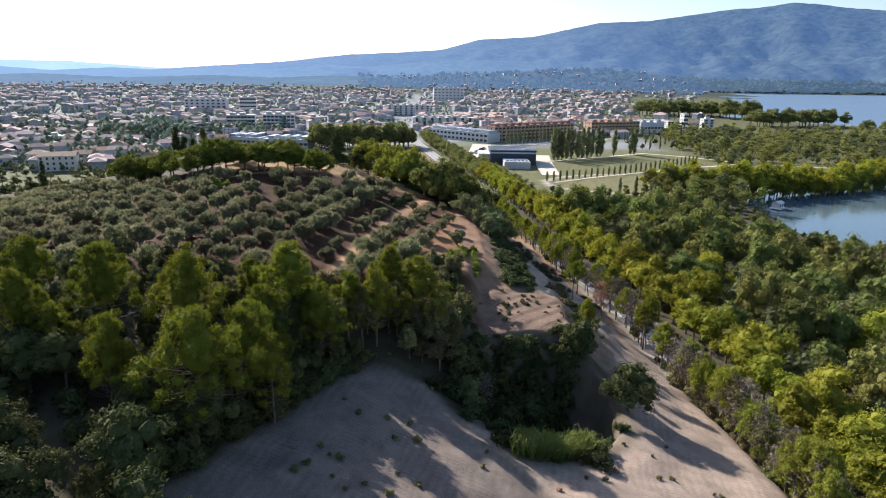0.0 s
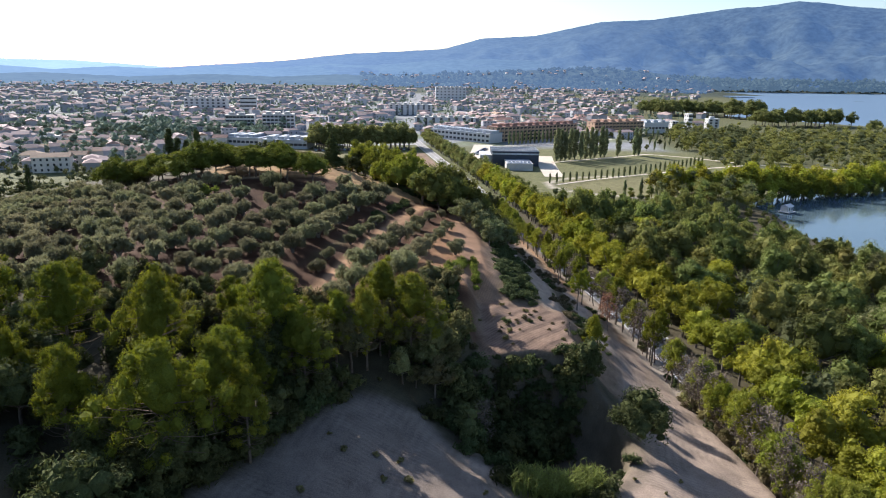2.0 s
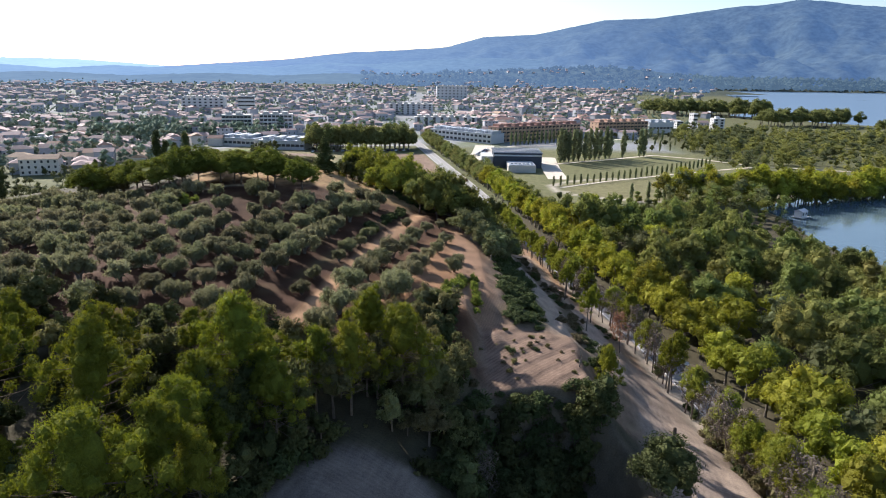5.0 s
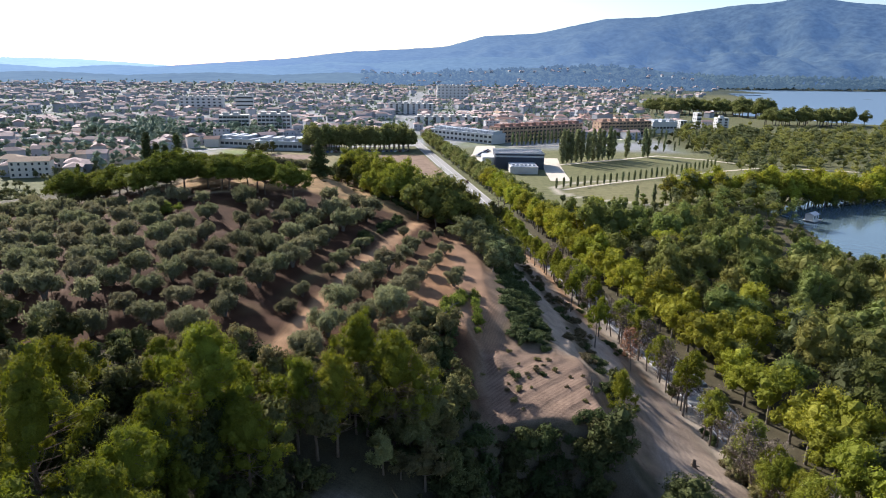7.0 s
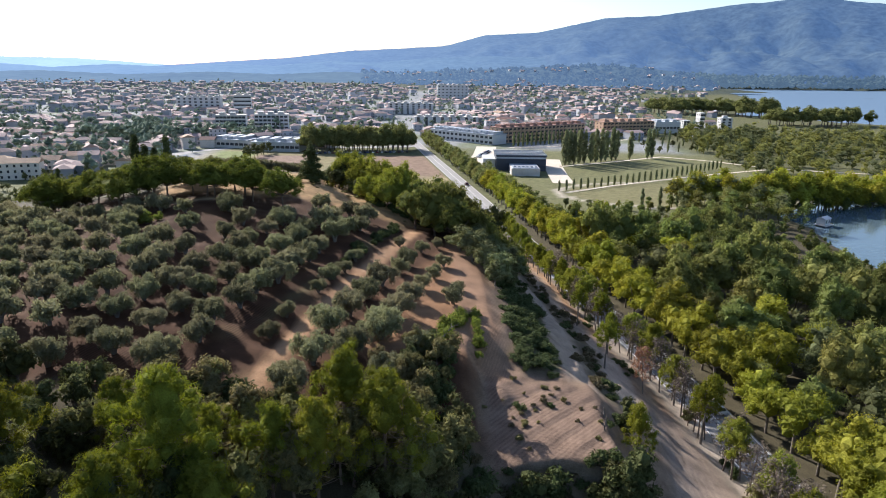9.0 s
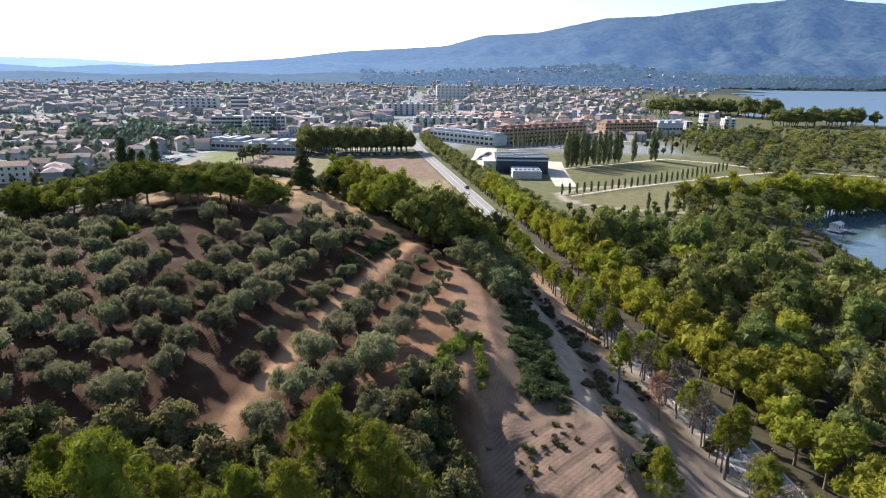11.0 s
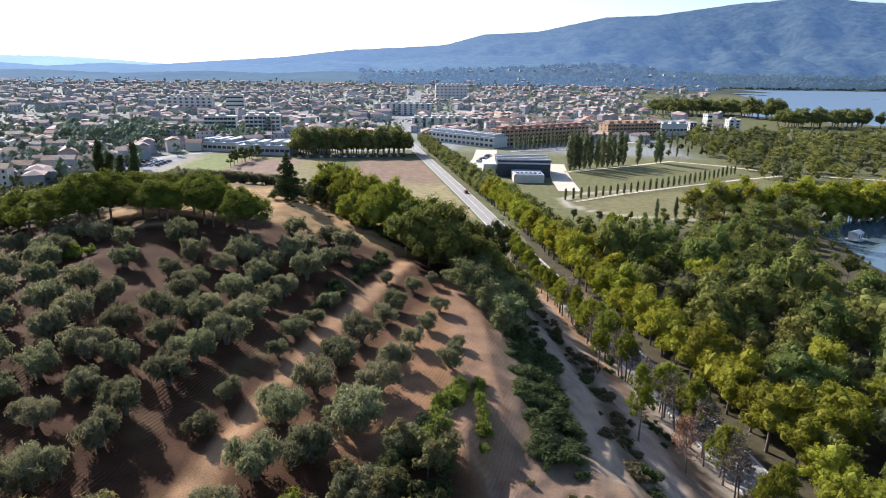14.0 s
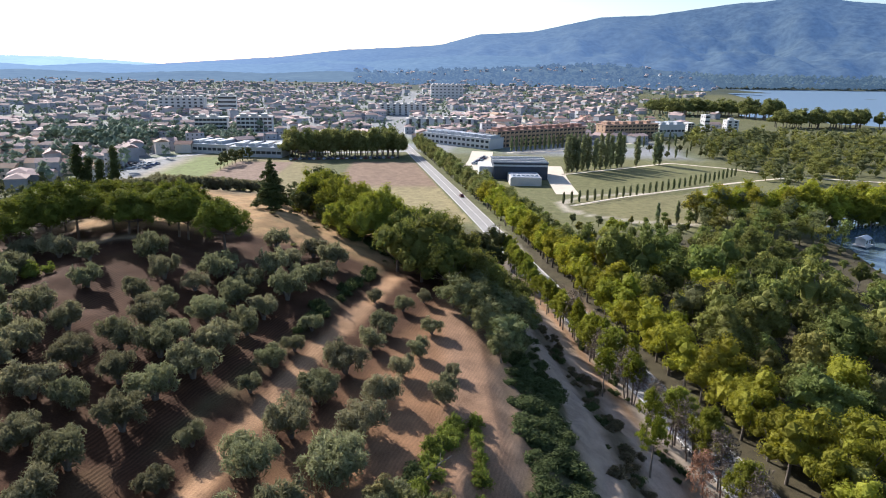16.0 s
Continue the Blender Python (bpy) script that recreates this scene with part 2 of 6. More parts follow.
def ball(level):
    bm = bmesh.new()
    bmesh.ops.create_icosphere(bm, subdivisions=level, radius=1)
    v = np.array([p.co[:] for p in bm.verts])
    f = [tuple(p.index for p in q.verts) for q in bm.faces]
    bm.free()
    return v, f


OCT_V = np.array([(1, 0, 0), (0, 1, 0), (-1, 0, 0), (0, -1, 0), (0, 0, 1), (0, 0, -1)], float)
OCT_F = [(0, 1, 4), (1, 2, 4), (2, 3, 4), (3, 0, 4), (1, 0, 5), (2, 1, 5), (3, 2, 5), (0, 3, 5)]
BALLS = {0: (OCT_V, OCT_F), 1: ball(1), 2: ball(2)}


def core(g, c, r, rng, squash=0.8, level=1):
    """The dense, lumpy inside of a clump of leaves."""
    bv, bf = BALLS[level]
    v = bv * (0.72 + 0.5 * rng.random((len(bv), 1))) * r
    v[:, 2] *= squash
    g.add(v + np.array(c), bf)


def heartwood(g, c, rx, rz, rng, level=2):
    """The dense leafy middle of a whole crown."""
    bv, bf = BALLS[level]
    v = bv * (0.85 + 0.3 * rng.random((len(bv), 1))) * np.array((rx, rx, rz))
    g.add(v + np.array(c), bf)


def sprays(g, c, r, n, size, rng, squash=0.8, droop=0.0, long=1.7, loose=0.42):
    """Small pointed leaf sprays set on and round a clump."""
    d = rng.normal(size=(n, 3))
    d[:, 2] += 0.35
    d /= np.linalg.norm(d, axis=1)[:, None]
    p = d * r * (0.70 + 0.44 * rng.random((n, 1)))
    p[:, 2] *= squash
    p += np.array(c)
    nrm = d + rng.normal(size=(n, 3)) * loose
    t = rng.normal(size=(n, 3)) + d * 0.6
    t[:, 2] -= droop
    t -= nrm * (np.sum(t * nrm, 1) / np.sum(nrm * nrm, 1))[:, None]
    t /= np.linalg.norm(t, axis=1)[:, None]
    nrm /= np.linalg.norm(nrm, axis=1)[:, None]
    w = np.cross(nrm, t)
    s = size * (0.6 + 0.8 * rng.random((n, 1)))
    tri = np.stack((p - t * s * long * 0.5 - w * s * 0.35, p - t * s * long * 0.5 + w * s * 0.35, p + t * s * long * 0.5), 1).reshape(-1, 3)
    g.add(tri, [(3 * i, 3 * i + 1, 3 * i + 2) for i in range(n)])


def thing(name, label, category, group="", kind=""):
    return tagged(new(name), label, category, group, kind)


# ---------------------------------------------------------------- ground
def ease(a, b, v):
    t = np.clip((v - a) / (b - a), 0, 1)
    return t * t * (3 - 2 * t)


def road_x(y):
    return np.interp(y, (-200, 60, 110, 132, 150, 168, 184, 230, 293, 345, 400, 460, 557, 700), (36, 53, 54.6, 54.2, 53, 50.9, 48.5, 41.5, 32, 24.5, 16, 6.5, -9, -32))


WEST = ((-290, -220, -165, -125, -95), (2, 6, 15, 22.5, 28))
CUTS = (-400, 66, 92, 112, 128, 140, 158, 182, 210, 240)


def profile(k, x):
    """Height across the hill on the cut k."""
    if k <= 0:
        xs, zs = (-40, -12, 0, 12, 25, 44.5, 49.5, 58), (23, 20, 18, 16, 14, 12, 3, 1.8)
    elif k == 1:
        xs, zs = (-40, -12, 0, 12, 25, 45, 49.5, 58), (24, 20.5, 18.5, 15.5, 13, 10.5, 3, 1.8)
    elif k == 2:
        xs, zs = (-40, -12, -2, 4, 14, 28, 40, 46, 50, 56), (26.5, 21.5, 18.5, 15, 11.5, 11, 8.6, 7.5, 2.4, 1.6)
    elif k == 3:
        xs, zs = (-40, -8, 4.6, 6.6, 23, 29, 36, 42, 46.5, 50), (28, 24, 23, 19.4, 19.2, 12, 8.5, 6.4, 4.6, 1.6)
    elif k == 4:
        xs, zs = (-48, -8, 5.6, 8, 24, 30, 38, 44, 48), (30.5, 25.2, 24.4, 20.3, 18.6, 13, 6.5, 3.5, 1.6)
    elif k == 5:
        xs, zs = (-50, -8, 10, 15, 22, 32, 41, 47), (31.5, 25.6, 23.4, 20.8, 17, 10.5, 4.5, 1.8)
    elif k == 6:
        xs, zs = (-52, -8, 10, 16, 23, 34, 42, 47), (33, 26, 24, 20.5, 15, 9, 3.5, 1.8)
    elif k == 7:
        xs, zs = (-52, -30, -8, 8, 16, 26, 35, 43), (34, 32, 26.8, 24.5, 18.5, 10.5, 5, 1.8)
    elif k == 8:
        xs, zs = (-60, -32, -8, 4, 14, 27, 39), (34.3, 33.3, 27.2, 22.6, 15, 6.5, 1.8)
    else:
        xs, zs = (-70, -36, -26, -10, 4, 18, 34), (33.2, 31.2, 27.5, 20.5, 14, 5, 1.8)
    return np.interp(x, WEST[0] + tuple(xs) + (90, 3000), WEST[1] + tuple(zs) + (1.2, 1.2))


def wobble(x, y, step, seed):
    """Smooth pseudo-noise from a few crossed waves."""
    r = np.random.default_rng(seed)
    z = 0
    for _ in range(6):
        a, ph = r.random() * math.tau, r.random() * math.tau
        k = math.tau / (step * (0.6 + 0.9 * r.random()))
        z = z + np.sin((x * math.cos(a) + y * math.sin(a)) * k + ph)
    return z / 6


def lake_depth(x, y):
    """Positive inside the lake."""
    near = np.minimum(x - np.interp(y, (0, 200, 224, 250, 281, 305, 330, 345, 380, 400), (235, 172, 160, 150, 153, 160, 158, 175, 215, 300)), 388 - y + 0.05 * (x - 220))
    far_edge = np.interp(y, (760, 830, 900, 1040, 1100, 1500, 2020, 2100), (900, 600, 530, 455, 520, 720, 880, 1000))
    far = np.minimum(np.minimum(x - far_edge, y - 780), 2350 + 0.1 * x - y)
    isle = np.hypot((x - 1080) / 120, (y - 1700) / 22)
    far = np.where(isle < 1, -1, far)
    return np.maximum(near, far)


def height(x, y):
    x, y = np.asarray(x, float), np.asarray(y, float)
    hs = [profile(k, x) for k in range(len(CUTS))]
    z = hs[-1]
    for k in range(len(CUTS) - 1):
        w = ease(CUTS[k], CUTS[k + 1], y) if k else np.clip((y + 400) / 466, 0, 1)
        z = np.where((y >= CUTS[k]) & (y < CUTS[k + 1]), hs[k] * (1 - w) + hs[k + 1] * w, z)
    z = np.where(y < CUTS[0], hs[0], z)
    z = 1.4 + (z - 1.4) * ease(345, 236, y) * ease(-400, 0, y)
    d = ((x - 15.8) / 14.3) ** 2 + ((y - 95.2) / 14.3) ** 2
    z = np.where(d < 1.2, np.minimum(z, 5.0 + 15 * ease(0.3, 1.15, d)), z)
    hill = ease(2.5, 6, z)
    terr = ease(6, 9, x) * ease(25, 23, x) * ease(109, 112, y) * ease(131, 128, y)
    z = z + hill * (1 - 0.5 * terr) * (0.55 * wobble(x, y, 14, 3) + 0.25 * wobble(x, y, 4.5, 4))
    slope = hill * ease(10, 14, x) * ease(44, 38, x) * ease(112, 120, y) * ease(230, 200, y)
    z = z + slope * ease(124, 134, y) * (0.5 * wobble(x * 1.4, y * 0.5, 6, 9) + 0.2 * wobble(x, y, 2.8, 10))
    # planting banks on the cleared terrace
    u = (y * 0.68 - x * 0.73) / 3.1 + 0.10 * wobble(x, y, 11, 14)
    u = u - np.floor(u)
    z = z + terr * (0.24 + 0.16 * wobble(x, y, 7, 15)) * (ease(0, 0.16, u) - u)
    z = z + 0.9 * np.exp(-((x - 10) / 1.5) ** 2 - ((y - 123.5) / 2.4) ** 2)
    # ploughing between the olive rows
    z = z + ease(4, -2, x) * ease(115, 120, y) * ease(192, 186, y) * 0.08 * np.sin((x - 0.325 * y) * math.tau / 1.3)
    # flat bed for the road
    rd = np.abs(x - road_x(y))
    z = np.where(y < 700, z + (1.6 - z) * ease(6.6, 4.6, rd), z)
    # far country rises gently, shore falls under the water
    z = z + 10 * ease(1500, 2600, y) + 18 * ease(2300, 3300, y)
    dep = lake_depth(x, y)
    z = np.where((dep > -6) & (y > 150), np.where(dep > 0, -0.2 - np.minimum(dep * 0.12, 3), np.minimum(z, 0.05 - dep * 0.25)), z)
    return z


def H(x, y):
    return float(height(np.array([x]), np.array([y]))[0])


def axis(*runs):
    out = []
    for a, b, step in runs:
        out.extend(np.arange(a, b, step))
    return np.array(out)


def ground_colours(X, Y, Z):
    """Which soil, turf or paving lies where."""
    col = np.zeros(X.shape + (3,))
    col[:] = (0.070, 0.060, 0.036)                                      # woodland floor

    def lay(mask, rgb):
        col[:] = col * (1 - mask[..., None]) + np.array(rgb) * mask[..., None]
    n = wobble(X, Y, 7, 21) * 1.6 + wobble(X, Y, 2.6, 22) * 0.8
    grove = ease(10, 6, X + n) * ease(-165, -155, X + n) * ease(109, 113, Y + n * 1.5) * ease(206, 198, Y + n)
    lay(grove, (0.064, 0.032, 0.017))
    lay(grove * ease(0.1, 0.8, wobble(X, Y, 9, 31)) * 0.5, (0.098, 0.062, 0.030))
    lay(grove * ease(-9, -3, X - 0.325 * (Y - 150)) * ease(123, 131, Y), (0.235, 0.130, 0.068))
    lay(grove * np.exp(-((X - np.interp(Y, (110, 128, 143.5, 157, 175, 186, 196), (-21.5, -18.6, -15.6, -12.6, -7.6, -4.9, -2.6))) / 1.6) ** 4) * ease(106, 112, Y) * ease(196, 190, Y), (0.34, 0.205, 0.112))
    lay(grove * np.exp(-((X - (-19.2 + 0.275 * (Y - 150)) + n * 0.3) / 1.3) ** 2) * ease(130, 136, Y) * 0.85, (0.085, 0.065, 0.03))
    lay(ease(194, 199, Y + n) * ease(250, 235, Y + n) * ease(4, -4, X + n) * ease(-75, -60, X), (0.31, 0.195, 0.092))
    lay(ease(194, 199, Y + n) * ease(250, 235, Y + n) * ease(4, -4, X + n) * ease(-75, -60, X) * ease(0.0, 0.5, wobble(X, Y, 6, 33) + 0.5 * wobble(X, Y, 2.5, 34)) * 0.6, (0.20, 0.145, 0.066))
    lay(np.exp(-((Y - (188 + 0.04 * (X + 60))) / 1.6) ** 2) * ease(-45, -50, X) * ease(-85, -80, X), (0.42, 0.32, 0.20))
    slope = ease(5, 9, X + n * 0.5) * ease(47, 44, X + n * 0.3) * ease(107, 110, Y + n * 0.5) * ease(262, 235, Y)
    lay(slope, (0.215, 0.145, 0.095))
    lay(slope * ease(0.15, 0.7, wobble(X, Y, 8, 41)) * 0.4, (0.15, 0.125, 0.065))
    run = ease(128, 136, Y) * ease(240, 225, Y)
    drift = X + n * 0.5 - np.interp(Y, (130, 160, 185, 230), (0, 2, 2, -4))
    for x0, x1, rgb, w in ((14, 20, (0.075, 0.075, 0.035), 0.85), (20.8, 26, (0.335, 0.255, 0.190), 0.85), (26.8, 30, (0.13, 0.105, 0.065), 0.8), (31, 36.5, (0.40, 0.31, 0.235), 0.85), (37.5, 41, (0.30, 0.235, 0.165), 0.6)):
        lay(run * ease(x0 - 1, x0 + 0.6, drift) * ease(x1 + 1, x1 - 0.6, drift) * w, rgb)
    lay(ease(7, 9, X + n * 0.3) * ease(25.5, 23.5, X + n * 0.3) * ease(107, 110, Y + n * 0.3) * ease(134, 126, Y + n * 0.3), (0.178, 0.121, 0.086))
    lay(ease(3, 6, X) * ease(12, 10, X + n * 0.3) * ease(126, 130, Y) * ease(190, 180, Y), (0.25, 0.152, 0.092))
    plateau = ease(-1.2, 1.2, X + 14.5 - 0.57 * (Y - 85.4) + n * 0.5) * ease(93, 90, Y + 0.15 * np.abs(X + 8) + n * 0.5) * ease(2, 0, X + 1.0 - 0.62 * (88 - Y) + n * 0.3) * ease(40, 45, Y)
    # plateau sand darker than the track's, the pines' shade put into it
    lay(plateau, (0.176, 0.141, 0.114))
    low = ease(0, 3, X + 1.0 - 0.62 * (88 - Y) + n * 0.4) * ease(46.8, 45.6, X + n * 0.3) * ease(88, 85, Y - 0.45 * np.maximum(X - 20, 0) + n * 0.4)
    track = ease(-1.5, 1.5, X - 27 - 0.23 * (Y - 91) + n * 0.4) * ease(47.4, 46, X + n * 0.3) * ease(150, 144, Y)
    lay(np.maximum(low, track), (0.275, 0.212, 0.162))
    # gully soil laid dark, some of the hollow's shade put into it
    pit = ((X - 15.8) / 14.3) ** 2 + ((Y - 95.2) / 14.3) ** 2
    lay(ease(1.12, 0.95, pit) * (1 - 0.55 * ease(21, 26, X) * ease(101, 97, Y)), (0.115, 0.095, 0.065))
    rd = np.abs(X - road_x(Y))
    lay(ease(9.5, 7, rd + n * 0.4) * (X < road_x(Y)) * ease(100, 130, Y) * ease(330, 260, Y), (0.34, 0.28, 0.215))
    lay(ease(6, 4.5, rd) * ease(280, 320, Y) * ease(560, 540, Y), (0.42, 0.39, 0.30))
    foot = np.interp(Y, (180, 200, 230, 262), (38.5, 37.5, 34.5, 31))
    lay(np.exp(-((X - foot + n * 0.3) / 1.6) ** 2) * ease(176, 186, Y) * ease(268, 258, Y), (0.37, 0.225, 0.125))
    # the plain
    plain = ease(300, 340, Y)
    lay(plain, (0.12, 0.122, 0.058))
    lay(ease(38, 46, X) * ease(225, 210, X) * ease(318, 332, Y) * ease(560, 550, Y), (0.138, 0.136, 0.062))
    oval = np.hypot((X - 128) / 62, (Y - 372) / 36)
    lay(ease(1.06, 1.04, oval) * ease(0.95, 0.97, oval), (0.36, 0.32, 0.25))
    lay(ease(0.95, 0.92, oval), (0.168, 0.155, 0.075))
    lay(ease(-50, -45, X) * (X < road_x(Y) - 5) * ease(400, 425, Y) * ease(512, 508, Y), (0.205, 0.142, 0.100))
    lay(ease(-50, -40, X) * (X < road_x(Y) - 5) * ease(330, 345, Y) * ease(428, 410, Y), (0.25, 0.21, 0.11))
    lay(ease(-60, -70, X) * ease(-175, -165, X) * ease(350, 370, Y) * ease(535, 525, Y), (0.20, 0.17, 0.085))
    lay(ease(-160, -156, X + n) * ease(-124, -128, X) * ease(432, 440, Y) * ease(528, 522, Y), (0.165, 0.190, 0.070))
    lay(ease(-124, -121, X) * ease(-84, -88, X) * ease(430, 436, Y) * ease(508, 502, Y), (0.21, 0.148, 0.110))
    lay(ease(-185, -175, X) * ease(-150, -160, X + n) * ease(380, 390, Y) * ease(520, 500, Y), (0.30, 0.25, 0.16))
    # paved town floor
    town = ease(550, 590, Y + 0.15 * X + n * 4) + ease(-150, -170, X) * ease(420, 440, Y)
    town = np.clip(town, 0, 1) * ease(1950, 1650, Y + 60 * wobble(X, Y, 400, 51))
    lay(town, (0.23, 0.235, 0.235))
    lay(town * ease(0.1, 0.45, wobble(X, Y, 90, 52)) * 0.8, (0.13, 0.15, 0.07))
    lay(ease(190, 215, X) * ease(430, 450, Y) * ease(2500, 2400, Y), (0.105, 0.105, 0.05))
    lay(ease(1700, 1850, Y), (0.055, 0.066, 0.048))
    lay(ease(2850, 2950, Y) * ease(0.15, 0.35, wobble(X, Y * 3, 500, 53)), (0.17, 0.165, 0.11))
    return col


XS = axis((-3200, -800, 200), (-800, -260, 30), (-260, -130, 5), (-130, 6, 1.1), (6, 27, 0.55), (27, 62, 1.1), (62, 240, 4), (240, 900, 30), (900, 3400, 200))
YS = axis((-400, 40, 20), (40, 107, 1.05), (107, 131, 0.55), (131, 262, 1.05), (262, 620, 4), (620, 1100, 16), (1100, 2400, 50), (2400, 4700, 150))
GX, GY = np.meshgrid(XS, YS)
GZ = height(GX, GY)
gm = bpy.data.meshes.new("ground")
nx, ny = len(XS), len(YS)
ii, jj = np.meshgrid(np.arange(nx - 1), np.arange(ny - 1))
a0 = (jj * nx + ii).ravel()
gm.from_pydata(np.stack((GX, GY, GZ), -1).reshape(-1, 3).tolist(), [], np.stack((a0, a0 + 1, a0 + nx + 1, a0 + nx), 1).tolist())
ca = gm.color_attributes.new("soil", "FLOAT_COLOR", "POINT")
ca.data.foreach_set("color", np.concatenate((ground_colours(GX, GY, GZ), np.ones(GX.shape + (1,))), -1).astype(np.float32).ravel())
tl = gm.color_attributes.new("till", "FLOAT_COLOR", "POINT")
till = np.zeros(GX.shape + (4,), np.float32)
till[..., 0] = ease(2, -2, GX - (-19 + 0.275 * (GY - 150))) * ease(4, 0, GX) * ease(-160, -150, GX) * ease(114, 118, GY) * ease(192, 188, GY)
till[..., 0] = np.maximum(till[..., 0], 0.28 * ease(-18, -16.5, GX - 0.275 * (GY - 150)) * ease(13.5, 11.5, GX) * ease(122, 128, GY) * ease(192, 188, GY))
till[..., 1] = ease(46, 43, GX) * ease(-30, -24, GX) * ease(150, 140, GY) * ease(120, 90, GY - 3.0 * np.maximum(GX - 8, 0))
till[..., 1] *= ease(0.95, 1.1, ((GX - 15.8) / 14.3) ** 2 + ((GY - 95.2) / 14.3) ** 2)
till[..., 2] = ease(7, 9, GX) * ease(25, 23, GX) * ease(108, 111, GY) * ease(128, 124, GY)
till[..., 3] = 1
tl.data.foreach_set("color", till.ravel())
gm.materials.append(M_GROUND)
gm.polygons.foreach_set("use_smooth", [True] * len(gm.polygons))
tagged(new("ground", gm), "hill of ploughed earth, sand and turf above a plain", "ground", kind="structure")

# water
def water(name, label, base, rough, ripple, x0, y0, x1, y1):
    m = bpy.data.materials.new(name + "_water")
    m.use_nodes = True
    nt = m.node_tree
    N, L = nt.nodes.new, nt.links.new
    wb = nt.nodes["Principled BSDF"]
    wb.inputs["Base Color"].default_value = (*base, 1)
    wb.inputs["Roughness"].default_value = rough
    wb.inputs["IOR"].default_value = 1.33
    no, geo, bp = N("ShaderNodeTexNoise"), N("ShaderNodeNewGeometry"), N("ShaderNodeBump")
    no.inputs["Scale"].default_value, no.inputs["Detail"].default_value = 0.35, 6
    bp.inputs["Strength"].default_value, bp.inputs["Distance"].default_value = ripple, 0.5
    L(geo.outputs["Position"], no.inputs["Vector"])
    L(no.outputs["Fac"], bp.inputs["Height"])
    L(bp.outputs[0], wb.inputs["Normal"])
    g = Geo()
    g.add([(x0, y0, 0), (x1, y0, 0), (x1, y1, 0), (x0, y1, 0)], [(0, 1, 2, 3)])
    tagged(new("water", g.mesh("water", m)), label, "lake", kind="structure")


# base colours lifted towards blue, putting part of the sky's reflection in
water("cove", "calm blue-green water of the near cove", (0.085, 0.125, 0.15), 0.08, 0.10, 140, 100, 3300, 600)
water("lake", "pale rippled water of the wide lake", (0.12, 0.18, 0.25), 0.5, 0.25, 140, 600, 3300, 2750)


# ---------------------------------------------------------------- road
def strip(name, line, half, lift, mat, label, category, offset=0.0, z=None):
    g = Geo()
    vs = []
    for k, (x, y) in enumerate(line):
        a, b = line[max(k - 1, 0)], line[min(k + 1, len(line) - 1)]
        d = Vector((b[0] - a[0], b[1] - a[1])).normalized()
        for s in (-half, half):
            px, py = x + d.y * (offset + s), y - d.x * (offset + s)
            vs.append((px, py, (H(px, py) if z is None else z) + lift))
    g.add(vs, [(2 * k, 2 * k + 1, 2 * k + 3, 2 * k + 2) for k in range(len(line) - 1)])
    ob = new(name, g.mesh(name, mat))
    return tagged(ob, label, category, kind="structure") if category else ob


road_line = [(float(road_x(y)), float(y)) for y in np.arange(-60, 640, 6.0)]
road = strip("road", road_line, 3.9, 0.05, M_ASPHALT, "two-lane grey asphalt road with white markings", "road", z=1.6)
for off in (-3.5, 3.5):
    strip("edge_line", road_line, 0.09, 0.056, M_LINE, "", "", off, z=1.6).parent = road
for k in range(len(road_line) - 1):
    strip("centre_dash", road_line[k:k + 2], 0.08, 0.056, M_LINE, "", "", z=1.6).parent = road

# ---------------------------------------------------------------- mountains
def backdrop(name, base, haze_glow, strength):
    """Wooded mountainside; kilometres of hazy air put in as blue emission, paler westward."""
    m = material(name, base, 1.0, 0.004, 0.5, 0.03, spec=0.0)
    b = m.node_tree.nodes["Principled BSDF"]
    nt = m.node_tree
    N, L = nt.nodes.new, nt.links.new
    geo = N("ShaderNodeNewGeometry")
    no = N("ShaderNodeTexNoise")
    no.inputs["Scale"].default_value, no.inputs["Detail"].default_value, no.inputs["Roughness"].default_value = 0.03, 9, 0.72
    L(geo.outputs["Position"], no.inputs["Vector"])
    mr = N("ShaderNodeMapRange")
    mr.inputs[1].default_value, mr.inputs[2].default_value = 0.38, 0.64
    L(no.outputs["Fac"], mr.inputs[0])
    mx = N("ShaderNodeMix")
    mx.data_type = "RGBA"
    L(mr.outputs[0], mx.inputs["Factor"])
    mx.inputs["A"].default_value = (*[v * 0.86 for v in haze_glow], 1)
    mx.inputs["B"].default_value = (*[v * k for v, k in zip(haze_glow, (1.16, 1.13, 1.08))], 1)
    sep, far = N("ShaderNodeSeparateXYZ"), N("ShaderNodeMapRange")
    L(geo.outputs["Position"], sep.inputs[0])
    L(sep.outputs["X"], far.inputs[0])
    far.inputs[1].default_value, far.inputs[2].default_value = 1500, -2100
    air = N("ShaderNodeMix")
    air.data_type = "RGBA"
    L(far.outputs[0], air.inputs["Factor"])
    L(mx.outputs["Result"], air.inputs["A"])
    air.inputs["B"].default_value = (*[v * k for v, k in zip(haze_glow, (3.5, 2.9, 2.4))], 1)
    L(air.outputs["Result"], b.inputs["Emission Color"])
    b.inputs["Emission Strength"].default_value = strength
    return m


# emission tints both ranges with distance haze
M_MOUNT = backdrop("hazed_mountain_woods", (0.040, 0.050, 0.040), (0.046, 0.084, 0.166), 0.85)
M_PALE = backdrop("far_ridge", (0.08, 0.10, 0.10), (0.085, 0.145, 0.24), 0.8)


